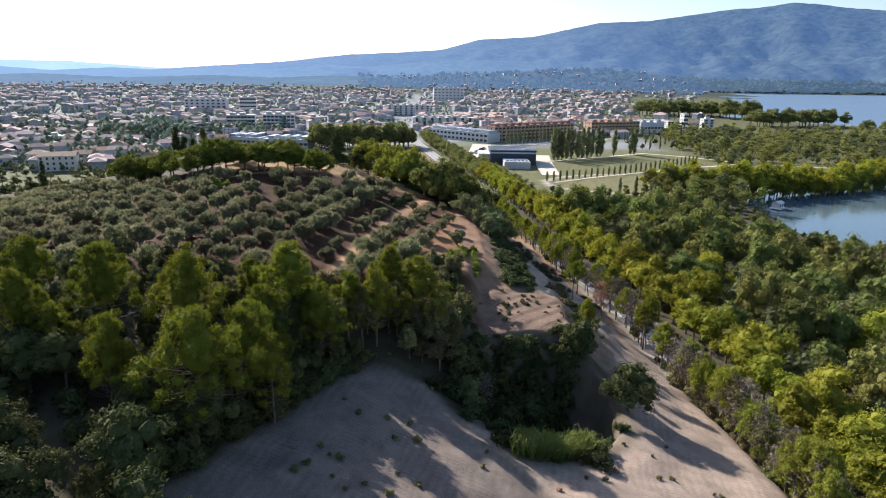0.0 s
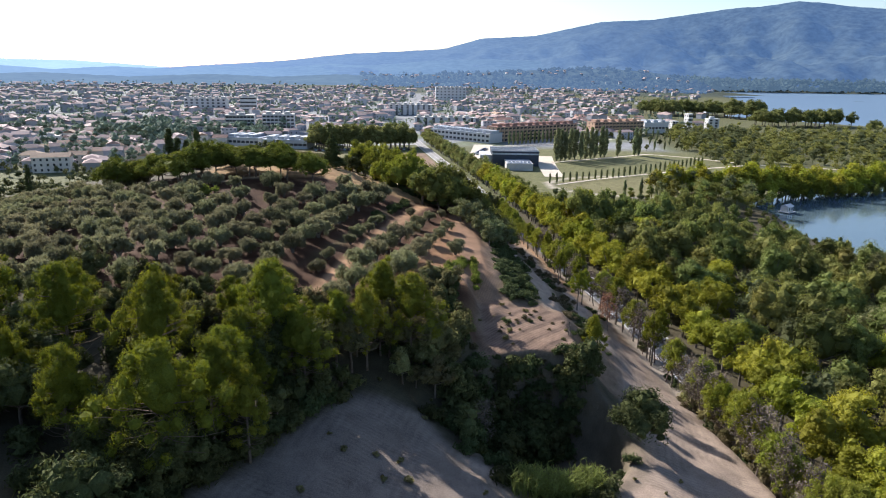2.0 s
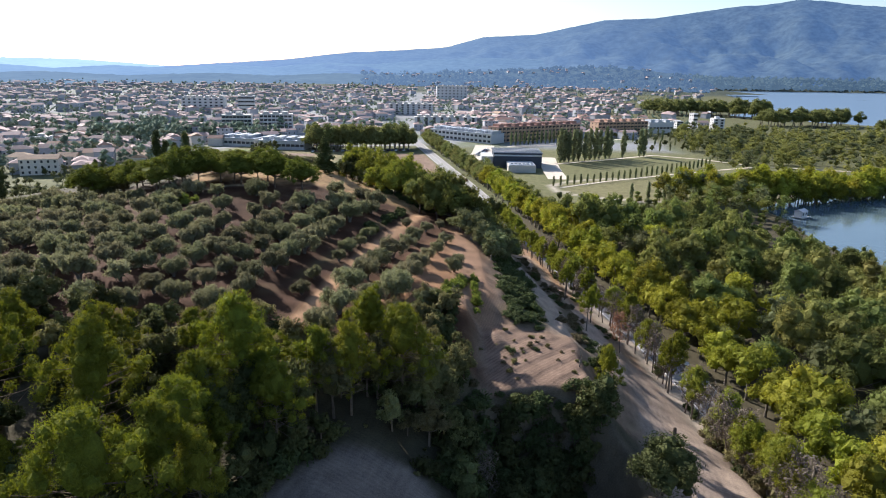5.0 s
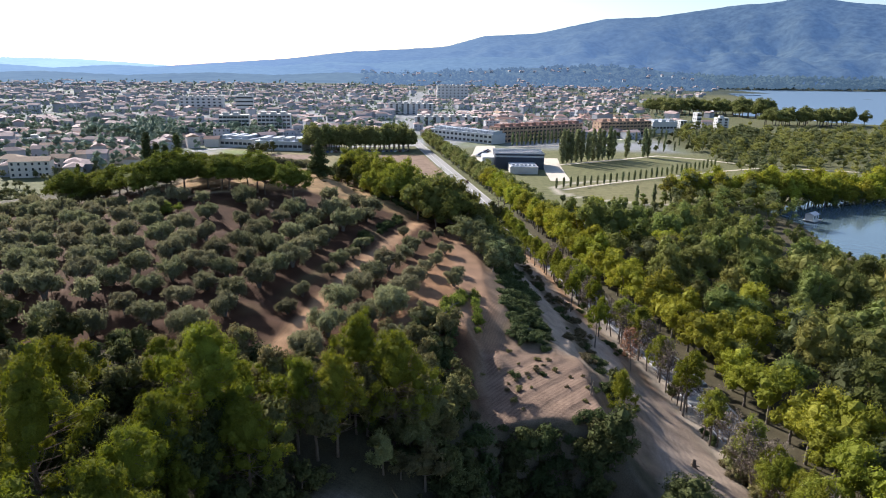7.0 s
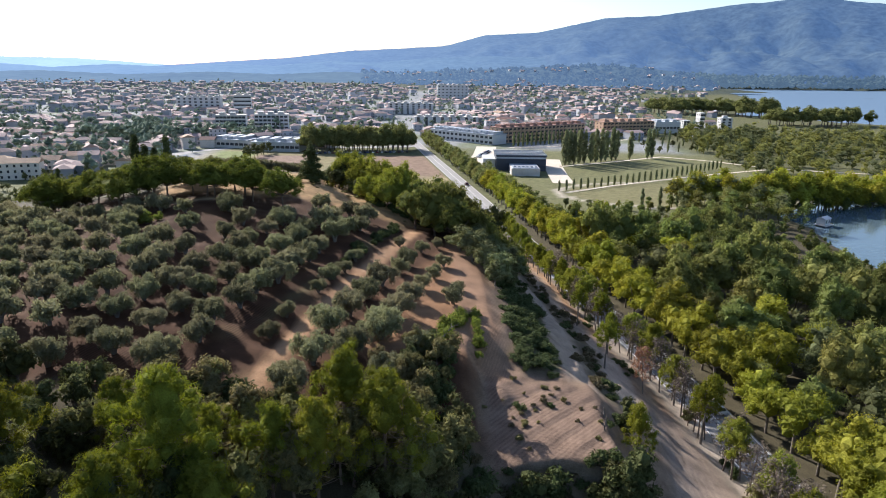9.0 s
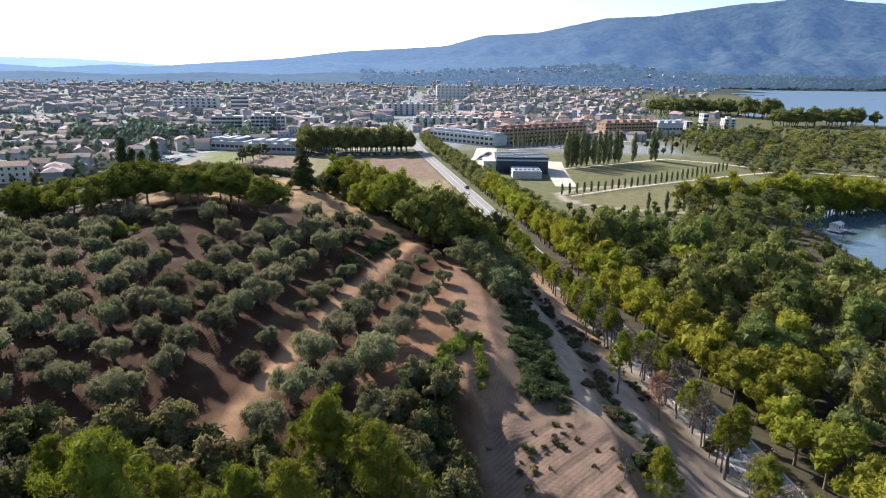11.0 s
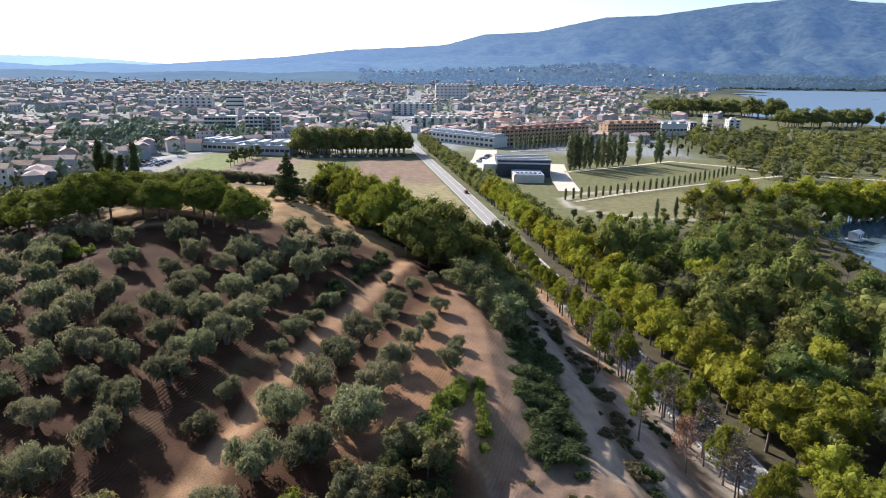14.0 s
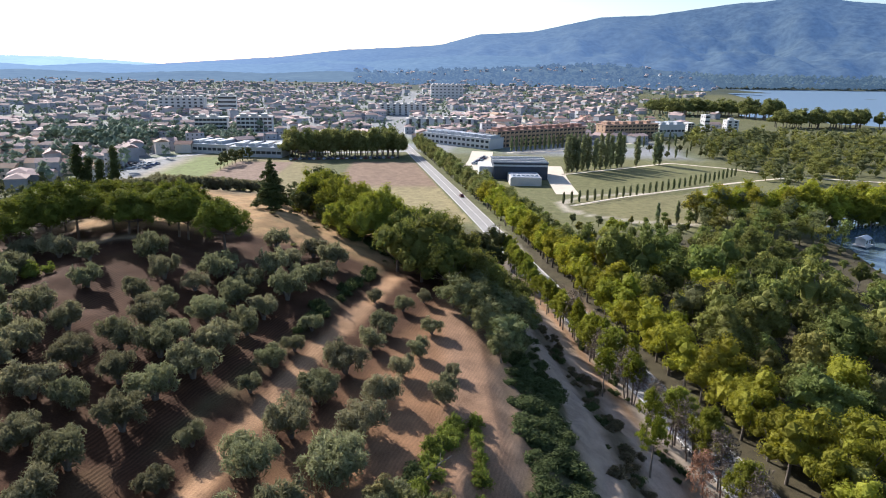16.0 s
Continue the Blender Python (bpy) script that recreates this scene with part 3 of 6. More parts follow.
def ridge(name, label, mat, az_deg, el_deg, far, near, foot, seed, rough):
    azs = np.linspace(az_deg[0], az_deg[-1], 260)
    top = 63 + np.tan(np.radians(np.interp(azs, az_deg, el_deg))) * far
    rs = np.linspace(0, 1, 46)
    A, R = np.meshgrid(np.radians(azs), rs)
    T = np.tile(top, (46, 1))
    near = np.tile(np.interp(azs, *near), (46, 1)) if isinstance(near, tuple) else near
    dist = near + (far - near) * R
    X, Y = np.sin(A) * dist, np.cos(A) * dist
    rise = np.where(R < 0.92, 0.25 * R / 0.92 + 0.75 * (R / 0.92) ** 1.7, 1.0)
    Z = foot + (T - foot) * rise
    spur = wobble(X, Y * 0.6, 620, seed) * 0.7 + wobble(X, Y, 260, seed + 1) * 0.45 + wobble(X, Y, 120, seed + 2) * 0.14
    Z = Z + spur * rough * (T - foot) * np.sin(np.clip(R / 0.92, 0, 1) * math.pi) + (wobble(X, Y, 60, seed + 3) + wobble(X, Y, 25, seed + 4)) * 2 * ease(0.5, 0.95, R)
    Z = np.where(R > 0.97, Z - 60, Z)
    g = bpy.data.meshes.new(name)
    n = len(azs)
    i, j = np.meshgrid(np.arange(n - 1), np.arange(45))
    a = (j * n + i).ravel()
    g.from_pydata(np.stack((X, Y, Z), -1).reshape(-1, 3).tolist(), [], np.stack((a, a + 1, a + n + 1, a + n), 1).tolist())
    g.materials.append(mat)
    g.polygons.foreach_set("use_smooth", [True] * len(g.polygons))
    tagged(new(name, g), label, "mountain", kind="structure")


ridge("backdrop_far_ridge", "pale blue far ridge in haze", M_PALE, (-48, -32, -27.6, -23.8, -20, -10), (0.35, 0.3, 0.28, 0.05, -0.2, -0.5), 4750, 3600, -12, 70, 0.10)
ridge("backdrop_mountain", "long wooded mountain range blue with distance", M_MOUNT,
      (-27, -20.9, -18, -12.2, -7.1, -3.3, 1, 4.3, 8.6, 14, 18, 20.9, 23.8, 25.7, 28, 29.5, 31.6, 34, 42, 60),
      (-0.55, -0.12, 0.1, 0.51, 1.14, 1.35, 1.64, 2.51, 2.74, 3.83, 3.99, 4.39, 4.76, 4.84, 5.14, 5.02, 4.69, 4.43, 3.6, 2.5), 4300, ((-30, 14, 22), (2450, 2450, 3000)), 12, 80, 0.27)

M_LOW = backdrop("hazed_low_ridge_woods", (0.040, 0.050, 0.040), (0.052, 0.094, 0.172), 0.85)
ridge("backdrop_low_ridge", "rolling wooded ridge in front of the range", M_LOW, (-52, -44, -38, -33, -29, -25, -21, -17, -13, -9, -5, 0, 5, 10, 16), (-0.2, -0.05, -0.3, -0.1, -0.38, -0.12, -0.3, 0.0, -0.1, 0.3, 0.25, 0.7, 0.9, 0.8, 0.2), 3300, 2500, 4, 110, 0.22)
# the far-shore trees carry the same painted haze as blue emission
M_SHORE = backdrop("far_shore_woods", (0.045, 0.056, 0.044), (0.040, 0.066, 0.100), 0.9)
# foothill: a darker blue emission stands for thinner haze
M_FOOT = backdrop("hazed_foothill_woods", (0.040, 0.050, 0.038), (0.034, 0.060, 0.108), 0.90)
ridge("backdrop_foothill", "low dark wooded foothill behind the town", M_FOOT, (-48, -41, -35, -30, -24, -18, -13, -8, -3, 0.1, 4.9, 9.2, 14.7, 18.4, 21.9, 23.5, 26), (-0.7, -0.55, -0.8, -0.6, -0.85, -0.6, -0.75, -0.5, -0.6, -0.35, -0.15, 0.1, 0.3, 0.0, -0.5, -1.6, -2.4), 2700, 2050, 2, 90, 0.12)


# ---------------------------------------------------------------- trees
def crown_from(clumps, rng, n_leaf, size, squash=0.8, droop=0.0, long=1.7, heart=0.72, level=1, loose=0.42):
    g = Geo()
    for c, r in clumps:
        core(g, c, r * heart, rng, squash, level)
        sprays(g, c, r, n_leaf, size, rng, squash, droop, long, loose)
    return g


def limbs_to(g, base, clumps, rng, r0, every=2, n=5):
    for c, r in clumps[::every]:
        c = Vector(c)
        b = Vector(base)
        mid = b.lerp(c, 0.5) + Vector((rng.normal() * 0.15, rng.normal() * 0.15, -0.08 * (c - b).length))
        tube(g, (b, mid, c), (r0, r0 * 0.65, r0 * 0.25), n)


def make_olive(seed, per=84, leaf=0.13):
    """Several short leaning stems, each carrying a wispy head, in one low uneven crown."""
    rng = np.random.default_rng(seed)
    t = Geo()
    clumps = []
    R = 1.95 + rng.random() * 0.45
    stems = 4 + seed % 3
    turn = rng.random() * math.tau
    for k in range(stems):
        a = turn + k * math.tau / stems + 0.35 * rng.normal()
        q = R * (0.42 + 0.22 * rng.random())
        top = (math.cos(a) * q, math.sin(a) * q, 1.3 + 0.75 * rng.random())
        p1 = (math.cos(a) * 0.35, math.sin(a) * 0.35, 0.7)
        tube(t, ((0, 0, -0.3), (math.cos(a) * 0.15, math.sin(a) * 0.15, 0.25), p1, top), (0.24, 0.17, 0.12, 0.05), 6)
        own = []
        for j in range(8):
            d = Vector(rng.normal(size=3)).normalized()
            w = 0.85 * (0.5 + 0.6 * rng.random())
            own.append(((top[0] + d.x * w, top[1] + d.y * w, max(0.42, top[2] + d.z * w * 0.95)), 0.34 + 0.3 * rng.random()))
        limbs_to(t, top, own, rng, 0.05, 2, 4)
        clumps += own
    clumps += [((0.3 * rng.normal(), 0.3 * rng.normal(), 1.5 + 0.3 * j), 0.55) for j in range(4)]
    g = crown_from(clumps, rng, per, leaf, 1.05, droop=-1.0, long=3.4, heart=0.42, level=0, loose=0.8)
    heartwood(g, (0, 0, 1.35), R * 0.42, 0.6, rng, 1)
    return t, g


def make_broad(seed, h=12.0, R=4.2, n=34, leaf=0.5, lean=0.0, per=56):
    """A crown of several rounded heads, each of a few leafy clumps."""
    rng = np.random.default_rng(seed)
    t = Geo()
    clumps, heads = [], [((0.12 * R * rng.normal(), 0.12 * R * rng.normal(), h * 0.74), R * 0.55)]
    count = max(5, round(n / 4.2))
    turn = rng.random() * math.tau
    for k in range(count - 1):
        a = turn + k * 2.4 + 0.4 * rng.normal()
        u = 0.1 + 0.8 * rng.random()
        q = R * (0.62 - 0.22 * u) * (0.85 + 0.3 * rng.random())
        heads.append(((math.cos(a) * q, math.sin(a) * q, h * (0.30 + 0.42 * u)), R * (0.36 + 0.16 * rng.random())))
    for c, r in heads:
        for j in range(max(3, n // count)):
            d = Vector(rng.normal(size=3))
            d.z = abs(d.z) * 1.1 - 0.35
            d += 0.5 * Vector((c[0], c[1], 0)) / R
            d.normalize()
            clumps.append(((c[0] + d.x * r * 0.62, c[1] + d.y * r * 0.62, c[2] + d.z * r * 0.7), r * (0.46 + 0.16 * rng.random())))
    tube(t, ((0, 0, -0.5), (0.1, 0.05, h * 0.2), (0.2 * rng.normal(), 0.2 * rng.normal(), h * 0.45), (0.3 * rng.normal(), 0.3 * rng.normal(), h * 0.78)), (0.026 * h, 0.021 * h, 0.015 * h, 0.004 * h), 7)
    limbs_to(t, (0.05, 0, h * 0.3), clumps, rng, 0.008 * h, 3)
    g = crown_from(clumps, rng, per, leaf, 0.92, heart=0.5, level=1 if per > 40 else 0, loose=0.5)
    for c, r in heads:
        heartwood(g, c, r * 0.55, r * 0.52, rng, 1)
    heartwood(g, (0, 0, h * 0.5), R * 0.4, h * 0.2, rng, 1)
    return t, g


def make_pine(seed, h=12.5, R=3.2, bare=0.3, per=84, leaf=0.14, heart=0.58):
    """Aleppo pine: a dense tufted head, thinning below to grey half-bare boughs."""
    rng = np.random.default_rng(seed)
    t = Geo()
    bend = rng.normal(size=2) * 0.4
    trunk = [(bend[0] * s * s, bend[1] * s * s, h * s) for s in (-0.04, 0.25, 0.5, 0.75, 0.98)]
    tube(t, trunk, (0.22, 0.17, 0.13, 0.08, 0.02), 7)
    clumps = []
    tiers = 13
    lobe = rng.random() * math.tau
    for k in range(tiers):
        u = (k + 0.5) / tiers
        s = bare + (0.97 - bare) * u
        reach = R * (1 - u ** 2.3) ** 0.66 * (0.7 + 0.3 * min(1.0, u / 0.25)) * (0.78 + 0.4 * rng.random()) + 0.15
        ax, ay = bend[0] * s * s, bend[1] * s * s
        dense = ease(0.08, 0.42, u)
        for j in range(7 if u < 0.8 else 5):
            a = j * math.tau / 7 + k * 0.9 + 0.5 * rng.normal()
            q = reach * (0.4 + 0.7 * rng.random() ** 0.6) * (1 + 0.25 * math.sin(a * 2 + lobe))
            c = (ax + math.cos(a) * q, ay + math.sin(a) * q, h * s + 0.12 * q + rng.normal() * 0.25)
            if j < 4 or dense < 0.5:
                tube(t, ((ax, ay, h * s - 0.35), (ax + 0.6 * (c[0] - ax), ay + 0.6 * (c[1] - ay), h * s - 0.05), c), (0.045, 0.03, 0.010), 4)
            if rng.random() < 0.28 + 0.75 * dense:
                clumps.append((c, (0.34 + 0.34 * rng.random() + 0.24 * dense) * (0.45 + 0.55 * R / 3.6)))
    clumps.append(((bend[0], bend[1], h * 0.97), 0.6))
    g = crown_from(clumps, rng, per, leaf, 1.0, long=3.4, droop=-1.2, heart=heart, level=1 if leaf < 0.1 else 0, loose=0.75)
    heartwood(g, (bend[0] * 0.5, bend[1] * 0.5, h * (bare + 0.62 * (1 - bare))), R * 0.36, h * (1 - bare) * 0.26, rng, 2)
    return t, g


def make_umbrella(seed, h=8.5, R=4.0, low=0.5):
    """Mounded dome of dense needles over bare forking limbs."""
    rng = np.random.default_rng(seed)
    t = Geo()
    clumps = []
    lobes = [(rng.random() * math.tau, 0.3 + 0.5 * rng.random(), 0.75 + 0.3 * rng.random()) for _ in range(5)]
    for k in range(84):
        a, q = rng.random() * math.tau, math.sqrt(rng.random())
        x, y = math.cos(a) * R * q, math.sin(a) * R * q
        dome = math.sqrt(max(0.02, 1 - q * q))
        lump = max(s * math.exp(-((x / R - m * math.cos(b)) ** 2 + (y / R - m * math.sin(b)) ** 2) * 4) for b, m, s in lobes)
        z = h * low + dome * h * (0.9 - low) * (0.35 + 0.65 * rng.random() ** 0.6) * (0.72 + 0.4 * lump)
        clumps.append(((x, y, z), 0.7 + 0.4 * rng.random()))
    fork = (0.2 * rng.normal(), 0.2 * rng.normal(), h * 0.3)
    tube(t, ((0, 0, -0.4), (fork[0] * 0.5, fork[1] * 0.5, h * 0.18), fork), (0.22, 0.17, 0.15), 8)
    limbs_to(t, fork, clumps, rng, 0.10, 4)
    g = crown_from(clumps, rng, 110, 0.14, 0.85, long=2.6, droop=-0.8, heart=0.62, level=0)
    heartwood(g, (0, 0, h * (low + 0.32 * (0.9 - low))), R * 0.58, h * (0.9 - low) * 0.3, rng, 2)
    return t, g


def make_cone(seed, h=15.0, R=4.5):
    """Dense conifer, broad below and pointed above, in drooping layers."""
    rng = np.random.default_rng(seed)
    t = Geo()
    tube(t, ((0, 0, -0.4), (0, 0, h * 0.4), (0, 0, h * 0.97)), (0.3, 0.2, 0.03), 7)
    clumps = []
    for k in range(16):
        s = 0.06 + 0.9 * k / 15
        reach = R * (1 - s) ** 0.85 * (0.85 + 0.25 * rng.random()) + 0.15
        for j in range(int(16 * (1 - s)) + 4):
            a = rng.random() * math.tau
            q = reach * math.sqrt(0.1 + 0.9 * rng.random())
            clumps.append(((math.cos(a) * q, math.sin(a) * q, h * s + 0.12 * q), 0.35 + 0.75 * (1 - s)))
    limbs_to(t, (0, 0, h * 0.3), clumps, rng, 0.06, 5, 4)
    g = crown_from(clumps, rng, 60, 0.2, 0.7, long=2.6, heart=0.7, level=0)
    for s in (0.15, 0.3, 0.45, 0.6, 0.75):
        heartwood(g, (0, 0, h * s), R * (1 - s) * 0.65, h * 0.11, rng, 1)
    return t, g


def make_column(seed, h=12.0, R=1.3, leaf=0.42, foot=0.08):
    rng = np.random.default_rng(seed)
    t = Geo()
    tube(t, ((0, 0, -0.4), (0, 0, h * 0.4), (0, 0, h * 0.9)), (0.2, 0.13, 0.03), 6)
    clumps = []
    for k in range(30):
        s = foot + (0.97 - foot) * (k + rng.random()) / 30
        rr = R * (math.sin(min(1, (s + 0.12) * 1.25) * math.pi * 0.5)) * (1 - max(0, s - 0.45) / 0.62) ** 0.8
        a = rng.random() * math.tau
        clumps.append(((math.cos(a) * rr * 0.5, math.sin(a) * rr * 0.5, h * s), 0.25 + rr * 0.62))
    return t, crown_from(clumps, rng, 34, leaf, 1.25, long=2.4, droop=-0.8, heart=0.7, level=0)


def make_shrub(seed, R=1.1, n=9, leaf=0.24, tall=1.0):
    rng = np.random.default_rng(seed)
    t = Geo()
    clumps = []
    for k in range(n):
        a, q = rng.random() * math.tau, math.sqrt(rng.random())
        clumps.append(((math.cos(a) * R * q * 0.8, math.sin(a) * R * q * 0.8, R * tall * (0.25 + 0.75 * (1 - q * q) * rng.random())), R * (0.3 + 0.25 * rng.random())))
    limbs_to(t, (0, 0, -0.2), clumps, rng, 0.05, 2, 4)
    g = crown_from(clumps, rng, 40, leaf, 0.9, long=2.0, heart=0.6, level=0)
    heartwood(g, (0, 0, R * tall * 0.25), R * 0.5, R * tall * 0.3, rng, 0)
    return t, g


def make_bare(seed, h=8.0, R=2.2, leaves=10):
    """A thin tree with many grey twigs and few leaves."""
    rng = np.random.default_rng(seed)
    t = Geo()
    lean = rng.normal(size=2) * 0.6
    tube(t, [(lean[0] * s, lean[1] * s, h * s) for s in (-0.05, 0.35, 0.7, 1.0)], (0.13, 0.1, 0.06, 0.015), 6)
    g = Geo()
    for k in range(46):
        s = 0.3 + 0.68 * rng.random()
        a = rng.random() * math.tau
        q = R * (1.15 - s) * (0.5 + 0.7 * rng.random()) + 0.3
        b = Vector((lean[0] * s, lean[1] * s, h * s))
        e = b + Vector((math.cos(a) * q, math.sin(a) * q, 0.5 * q + 0.3))
        tube(t, (b, b.lerp(e, 0.5) + Vector((0, 0, -0.05 * q)), e), (0.035, 0.022, 0.008), 3)
        for _ in range(3):
            f = e + Vector(rng.normal(size=3) * 0.5)
            tube(t, (b.lerp(e, 0.4 + 0.5 * rng.random()), f), (0.015, 0.005), 3)
        sprays(g, e, 0.55, leaves, 0.22, rng, 1.0)
    return t, g


def make_reed(seed):
    rng = np.random.default_rng(seed)
    t, g = Geo(), Geo()
    for k in range(70):
        a, q = rng.random() * math.tau, 1.2 * math.sqrt(rng.random())
        b = Vector((math.cos(a) * q, math.sin(a) * q, -0.1))
        e = b * 1.35 + Vector((rng.normal() * 0.2, rng.normal() * 0.2, 1.7 + 0.9 * rng.random()))
        tube(t, (b, e), (0.03, 0.01), 3)
        d = e - b
        for s in (0.5, 0.65, 0.8, 0.95, 1.0):
            p = b + d * s
            w = Vector((rng.normal(), rng.normal(), 0.2)).normalized()
            q2 = p + w * 0.55 + Vector((0, 0, 0.25))
            side = w.cross(Vector((0, 0, 1))).normalized() * 0.05
            g.add((p - side, p + side, q2), ((0, 1, 2),))
    return t, g


class Plant:
    """One kind of plant: a few grown shapes, set out again and again; past a limit the rest are joined."""
    kinds = []

    def __init__(self, name, label, category, group, shapes, bark, leaf, leaf_name="crown", limit=300, small=None):
        self.name, self.label, self.category, self.group, self.leaf_name = name, label, category, group, leaf_name
        self.grown, self.bark, self.leaf, self.limit, self.rest = shapes, bark, leaf, limit, []
        self.shapes = [(t.mesh("trunk", bark, smooth=True), c.mesh(leaf_name, leaf)) for t, c in shapes]
        self.k, self.small = 0, small
        Plant.kinds.append(self)

    def set(self, x, y, size=1.0, tall=1.0, turn=None, z=None, label="", which=None):
        if self.small and size < 0.76:
            return self.small.set(x, y, size, tall, turn, z, label or self.label)
        k = (self.k if which is None else which) % len(self.shapes)
        self.k += 1
        turn = random.random() * math.tau if turn is None else turn
        m = Matrix.LocRotScale((x, y, H(x, y) if z is None else z), Euler((0, 0, turn)), (size, size, size * tall))
        if self.k > self.limit:
            self.rest.append((k, m))
            return None
        tm, cm = self.shapes[k]
        root = thing(self.name, label or self.label, self.category, self.group)
        root.matrix_basis = m
        part("trunk", tm, None, root)
        part(self.leaf_name, cm, None, root)
        return root

    def join_rest(self):
        if not self.rest:
            return
        g = Geo()
        for k, m in self.rest:
            mm = np.array(m)
            for slot, src in enumerate(self.grown[k]):
                v = np.array(src.v) @ mm[:3, :3].T + mm[:3, 3]
                g.add(v, src.f, slot)
        tagged(new(self.name + "_thicket", g.mesh(self.name + "_thicket", self.bark, self.leaf)), self.label + ", growing thickly", self.category, kind="stuff")


far_olive = Plant("olive_tree", "grey-green olive tree in the ploughed grove", "olive tree", "olive grove", [make_olive(130 + k, 32, 0.22) for k in range(4)], M_GREYBARK, M_OLIVE)
olive = Plant("olive_tree", "grey-green olive tree on ploughed red soil", "olive tree", "olive grove", [make_olive(100 + k) for k in range(6)], M_GREYBARK, M_OLIVE)
pine = Plant("pine_tree", "Aleppo pine with sunlit yellow-green top", "pine tree", "pines below the grove", [make_pine(200 + k, 12.5, 3.2 + 0.35 * (k % 3), 0.14 + 0.03 * k, 70) for k in range(5)], M_BARK, M_PINE)
fine_pine = Plant("pine_tree", "Aleppo pine with sunlit yellow-green top", "pine tree", "pines below the grove", [make_pine(220 + k, 12.5, 3.0 + 0.35 * (k % 3), 0.2 + 0.04 * k, 150, 0.08, 0.6) for k in range(5)], M_BARK, M_PINE)
stone_pine = Plant("umbrella_pine", "umbrella pine with domed dark green crown", "pine tree", "umbrella pines on the hilltop", [make_umbrella(300 + k, 9.8, 4.0 + 0.35 * k, 0.34) for k in range(4)], M_BARK, M_STONEPINE)
small_oak = Plant("evergreen_tree", "small dark evergreen tree", "tree", "small evergreens", [make_broad(420 + k, 9.5, 4.4, 15, 0.5, 0, 38) for k in range(3)], M_BARK, M_OAK)
oak = Plant("oak_tree", "dense dark green holm oak", "tree", "oaks on the hill", [make_broad(400 + k, 9.5, 4.2, 32, 0.26, 0, 64) for k in range(4)], M_BARK, M_OAK, small=small_oak)
wood = Plant("broadleaf_tree", "green broadleaf tree in the lakeside wood", "tree", "lakeside wood", [make_broad(500 + k, 13 + k % 3, 4.8 + 0.5 * (k % 3), 42, 0.24, 0, 74) for k in range(5)], M_GREYBARK, M_LEAF)
brow_oak = Plant("oak_tree", "broad dark green oak on the hill brow", "tree", "oaks on the hill", [make_broad(450 + k, 12, 5.0, 36, 0.28, 0, 64) for k in range(4)], M_BARK, M_BROW)
lone_oak = Plant("holm_oak", "round holm oak alone on the sandy track", "tree", "", [make_broad(490, 7.2, 4.0, 56, 0.17, 0, 120)], M_BARK, M_OAK)
wood_brown = Plant("broadleaf_tree", "olive-brown broadleaf tree in the lakeside wood", "tree", "lakeside wood", [make_broad(520 + k, 12 + k % 2, 5.0, 40, 0.24, 0, 74) for k in range(2)], M_GREYBARK, M_LEAF_BROWN)
wood_grey = Plant("broadleaf_tree", "grey-green willow-like tree in the lakeside wood", "tree", "lakeside wood", [make_broad(530 + k, 12 + k % 2, 5.2, 42, 0.22, 0, 84) for k in range(2)], M_GREYBARK, M_LEAF_GREY)
slim_pine = Plant("thin_pine", "thin pine with bare trunk by the road", "pine tree", "thin pines by the track", [make_pine(240 + k, 10.5, 2.0, 0.45, 40) for k in range(3)], M_GREYBARK, M_PINE)
road_pine = Plant("pine_tree", "light green roadside pine with bare grey trunk", "pine tree", "pines along the road", [make_pine(250 + k, 10.5, 2.7, 0.36, 56) for k in range(3)], M_GREYBARK, M_LOWPINE)
far_plane = Plant("plane_tree", "yellow-green plane tree in the avenue", "tree", "plane trees along the road", [make_broad(640 + k, 12.5, 5.4, 34, 0.42, 0, 56) for k in range(3)], M_GREYBARK, M_ROWPLANE, limit=70)
shore_plane = Plant("plane_tree", "tall yellow-green plane tree on the lake shore", "tree", "plane trees on the shore", [make_broad(645 + k, 12.5, 5.4, 34, 0.42, 0, 56) for k in range(3)], M_GREYBARK, M_PLANE, limit=76)
wood_row = Plant("plane_tree", "tall plane tree in the row before the town", "tree", "plane trees before the town", [make_broad(660 + k, 11, 4.6, 34, 0.4, 0, 60) for k in range(3)], M_GREYBARK, M_ROWPLANE)
far_wood = Plant("broadleaf_tree", "broadleaf tree deep in the lakeside wood", "tree", "lakeside wood", [make_broad(540 + k, 13, 5.2, 26, 0.5, 0, 36) for k in range(3)], M_GREYBARK, M_LEAF)
plane = Plant("plane_tree", "yellow-green plane tree beside the road", "tree", "plane trees along the road", [make_broad(600 + k, 14, 5.0 + 0.5 * (k % 2), 42, 0.25, 0, 78) for k in range(5)], M_GREYBARK, M_PLANE, limit=185)
poplar = Plant("poplar_tree", "slender upright poplar on the grass", "poplar", "poplars on the playing field", [make_column(700 + k, 13, 1.5) for k in range(3)], M_GREYBARK, M_POPLAR)
cypress = Plant("cypress_tree", "dark narrow cypress below the hill", "cypress", "cypresses", [make_column(720 + k, 11, 1.3, 0.3, 0.03) for k in range(2)], M_BARK, M_DARKPINE)
sapling = Plant("young_cypress", "small young cypress in a straight row", "cypress", "row of young cypresses", [make_column(740 + k, 5.5, 0.6, 0.24, 0.05) for k in range(2)], M_BARK, M_POPLAR)
cedar = Plant("conifer_tree", "tall dark layered conifer on the hill", "conifer", "", [make_cone(760, 15, 4.6)], M_BARK, M_DARKPINE)
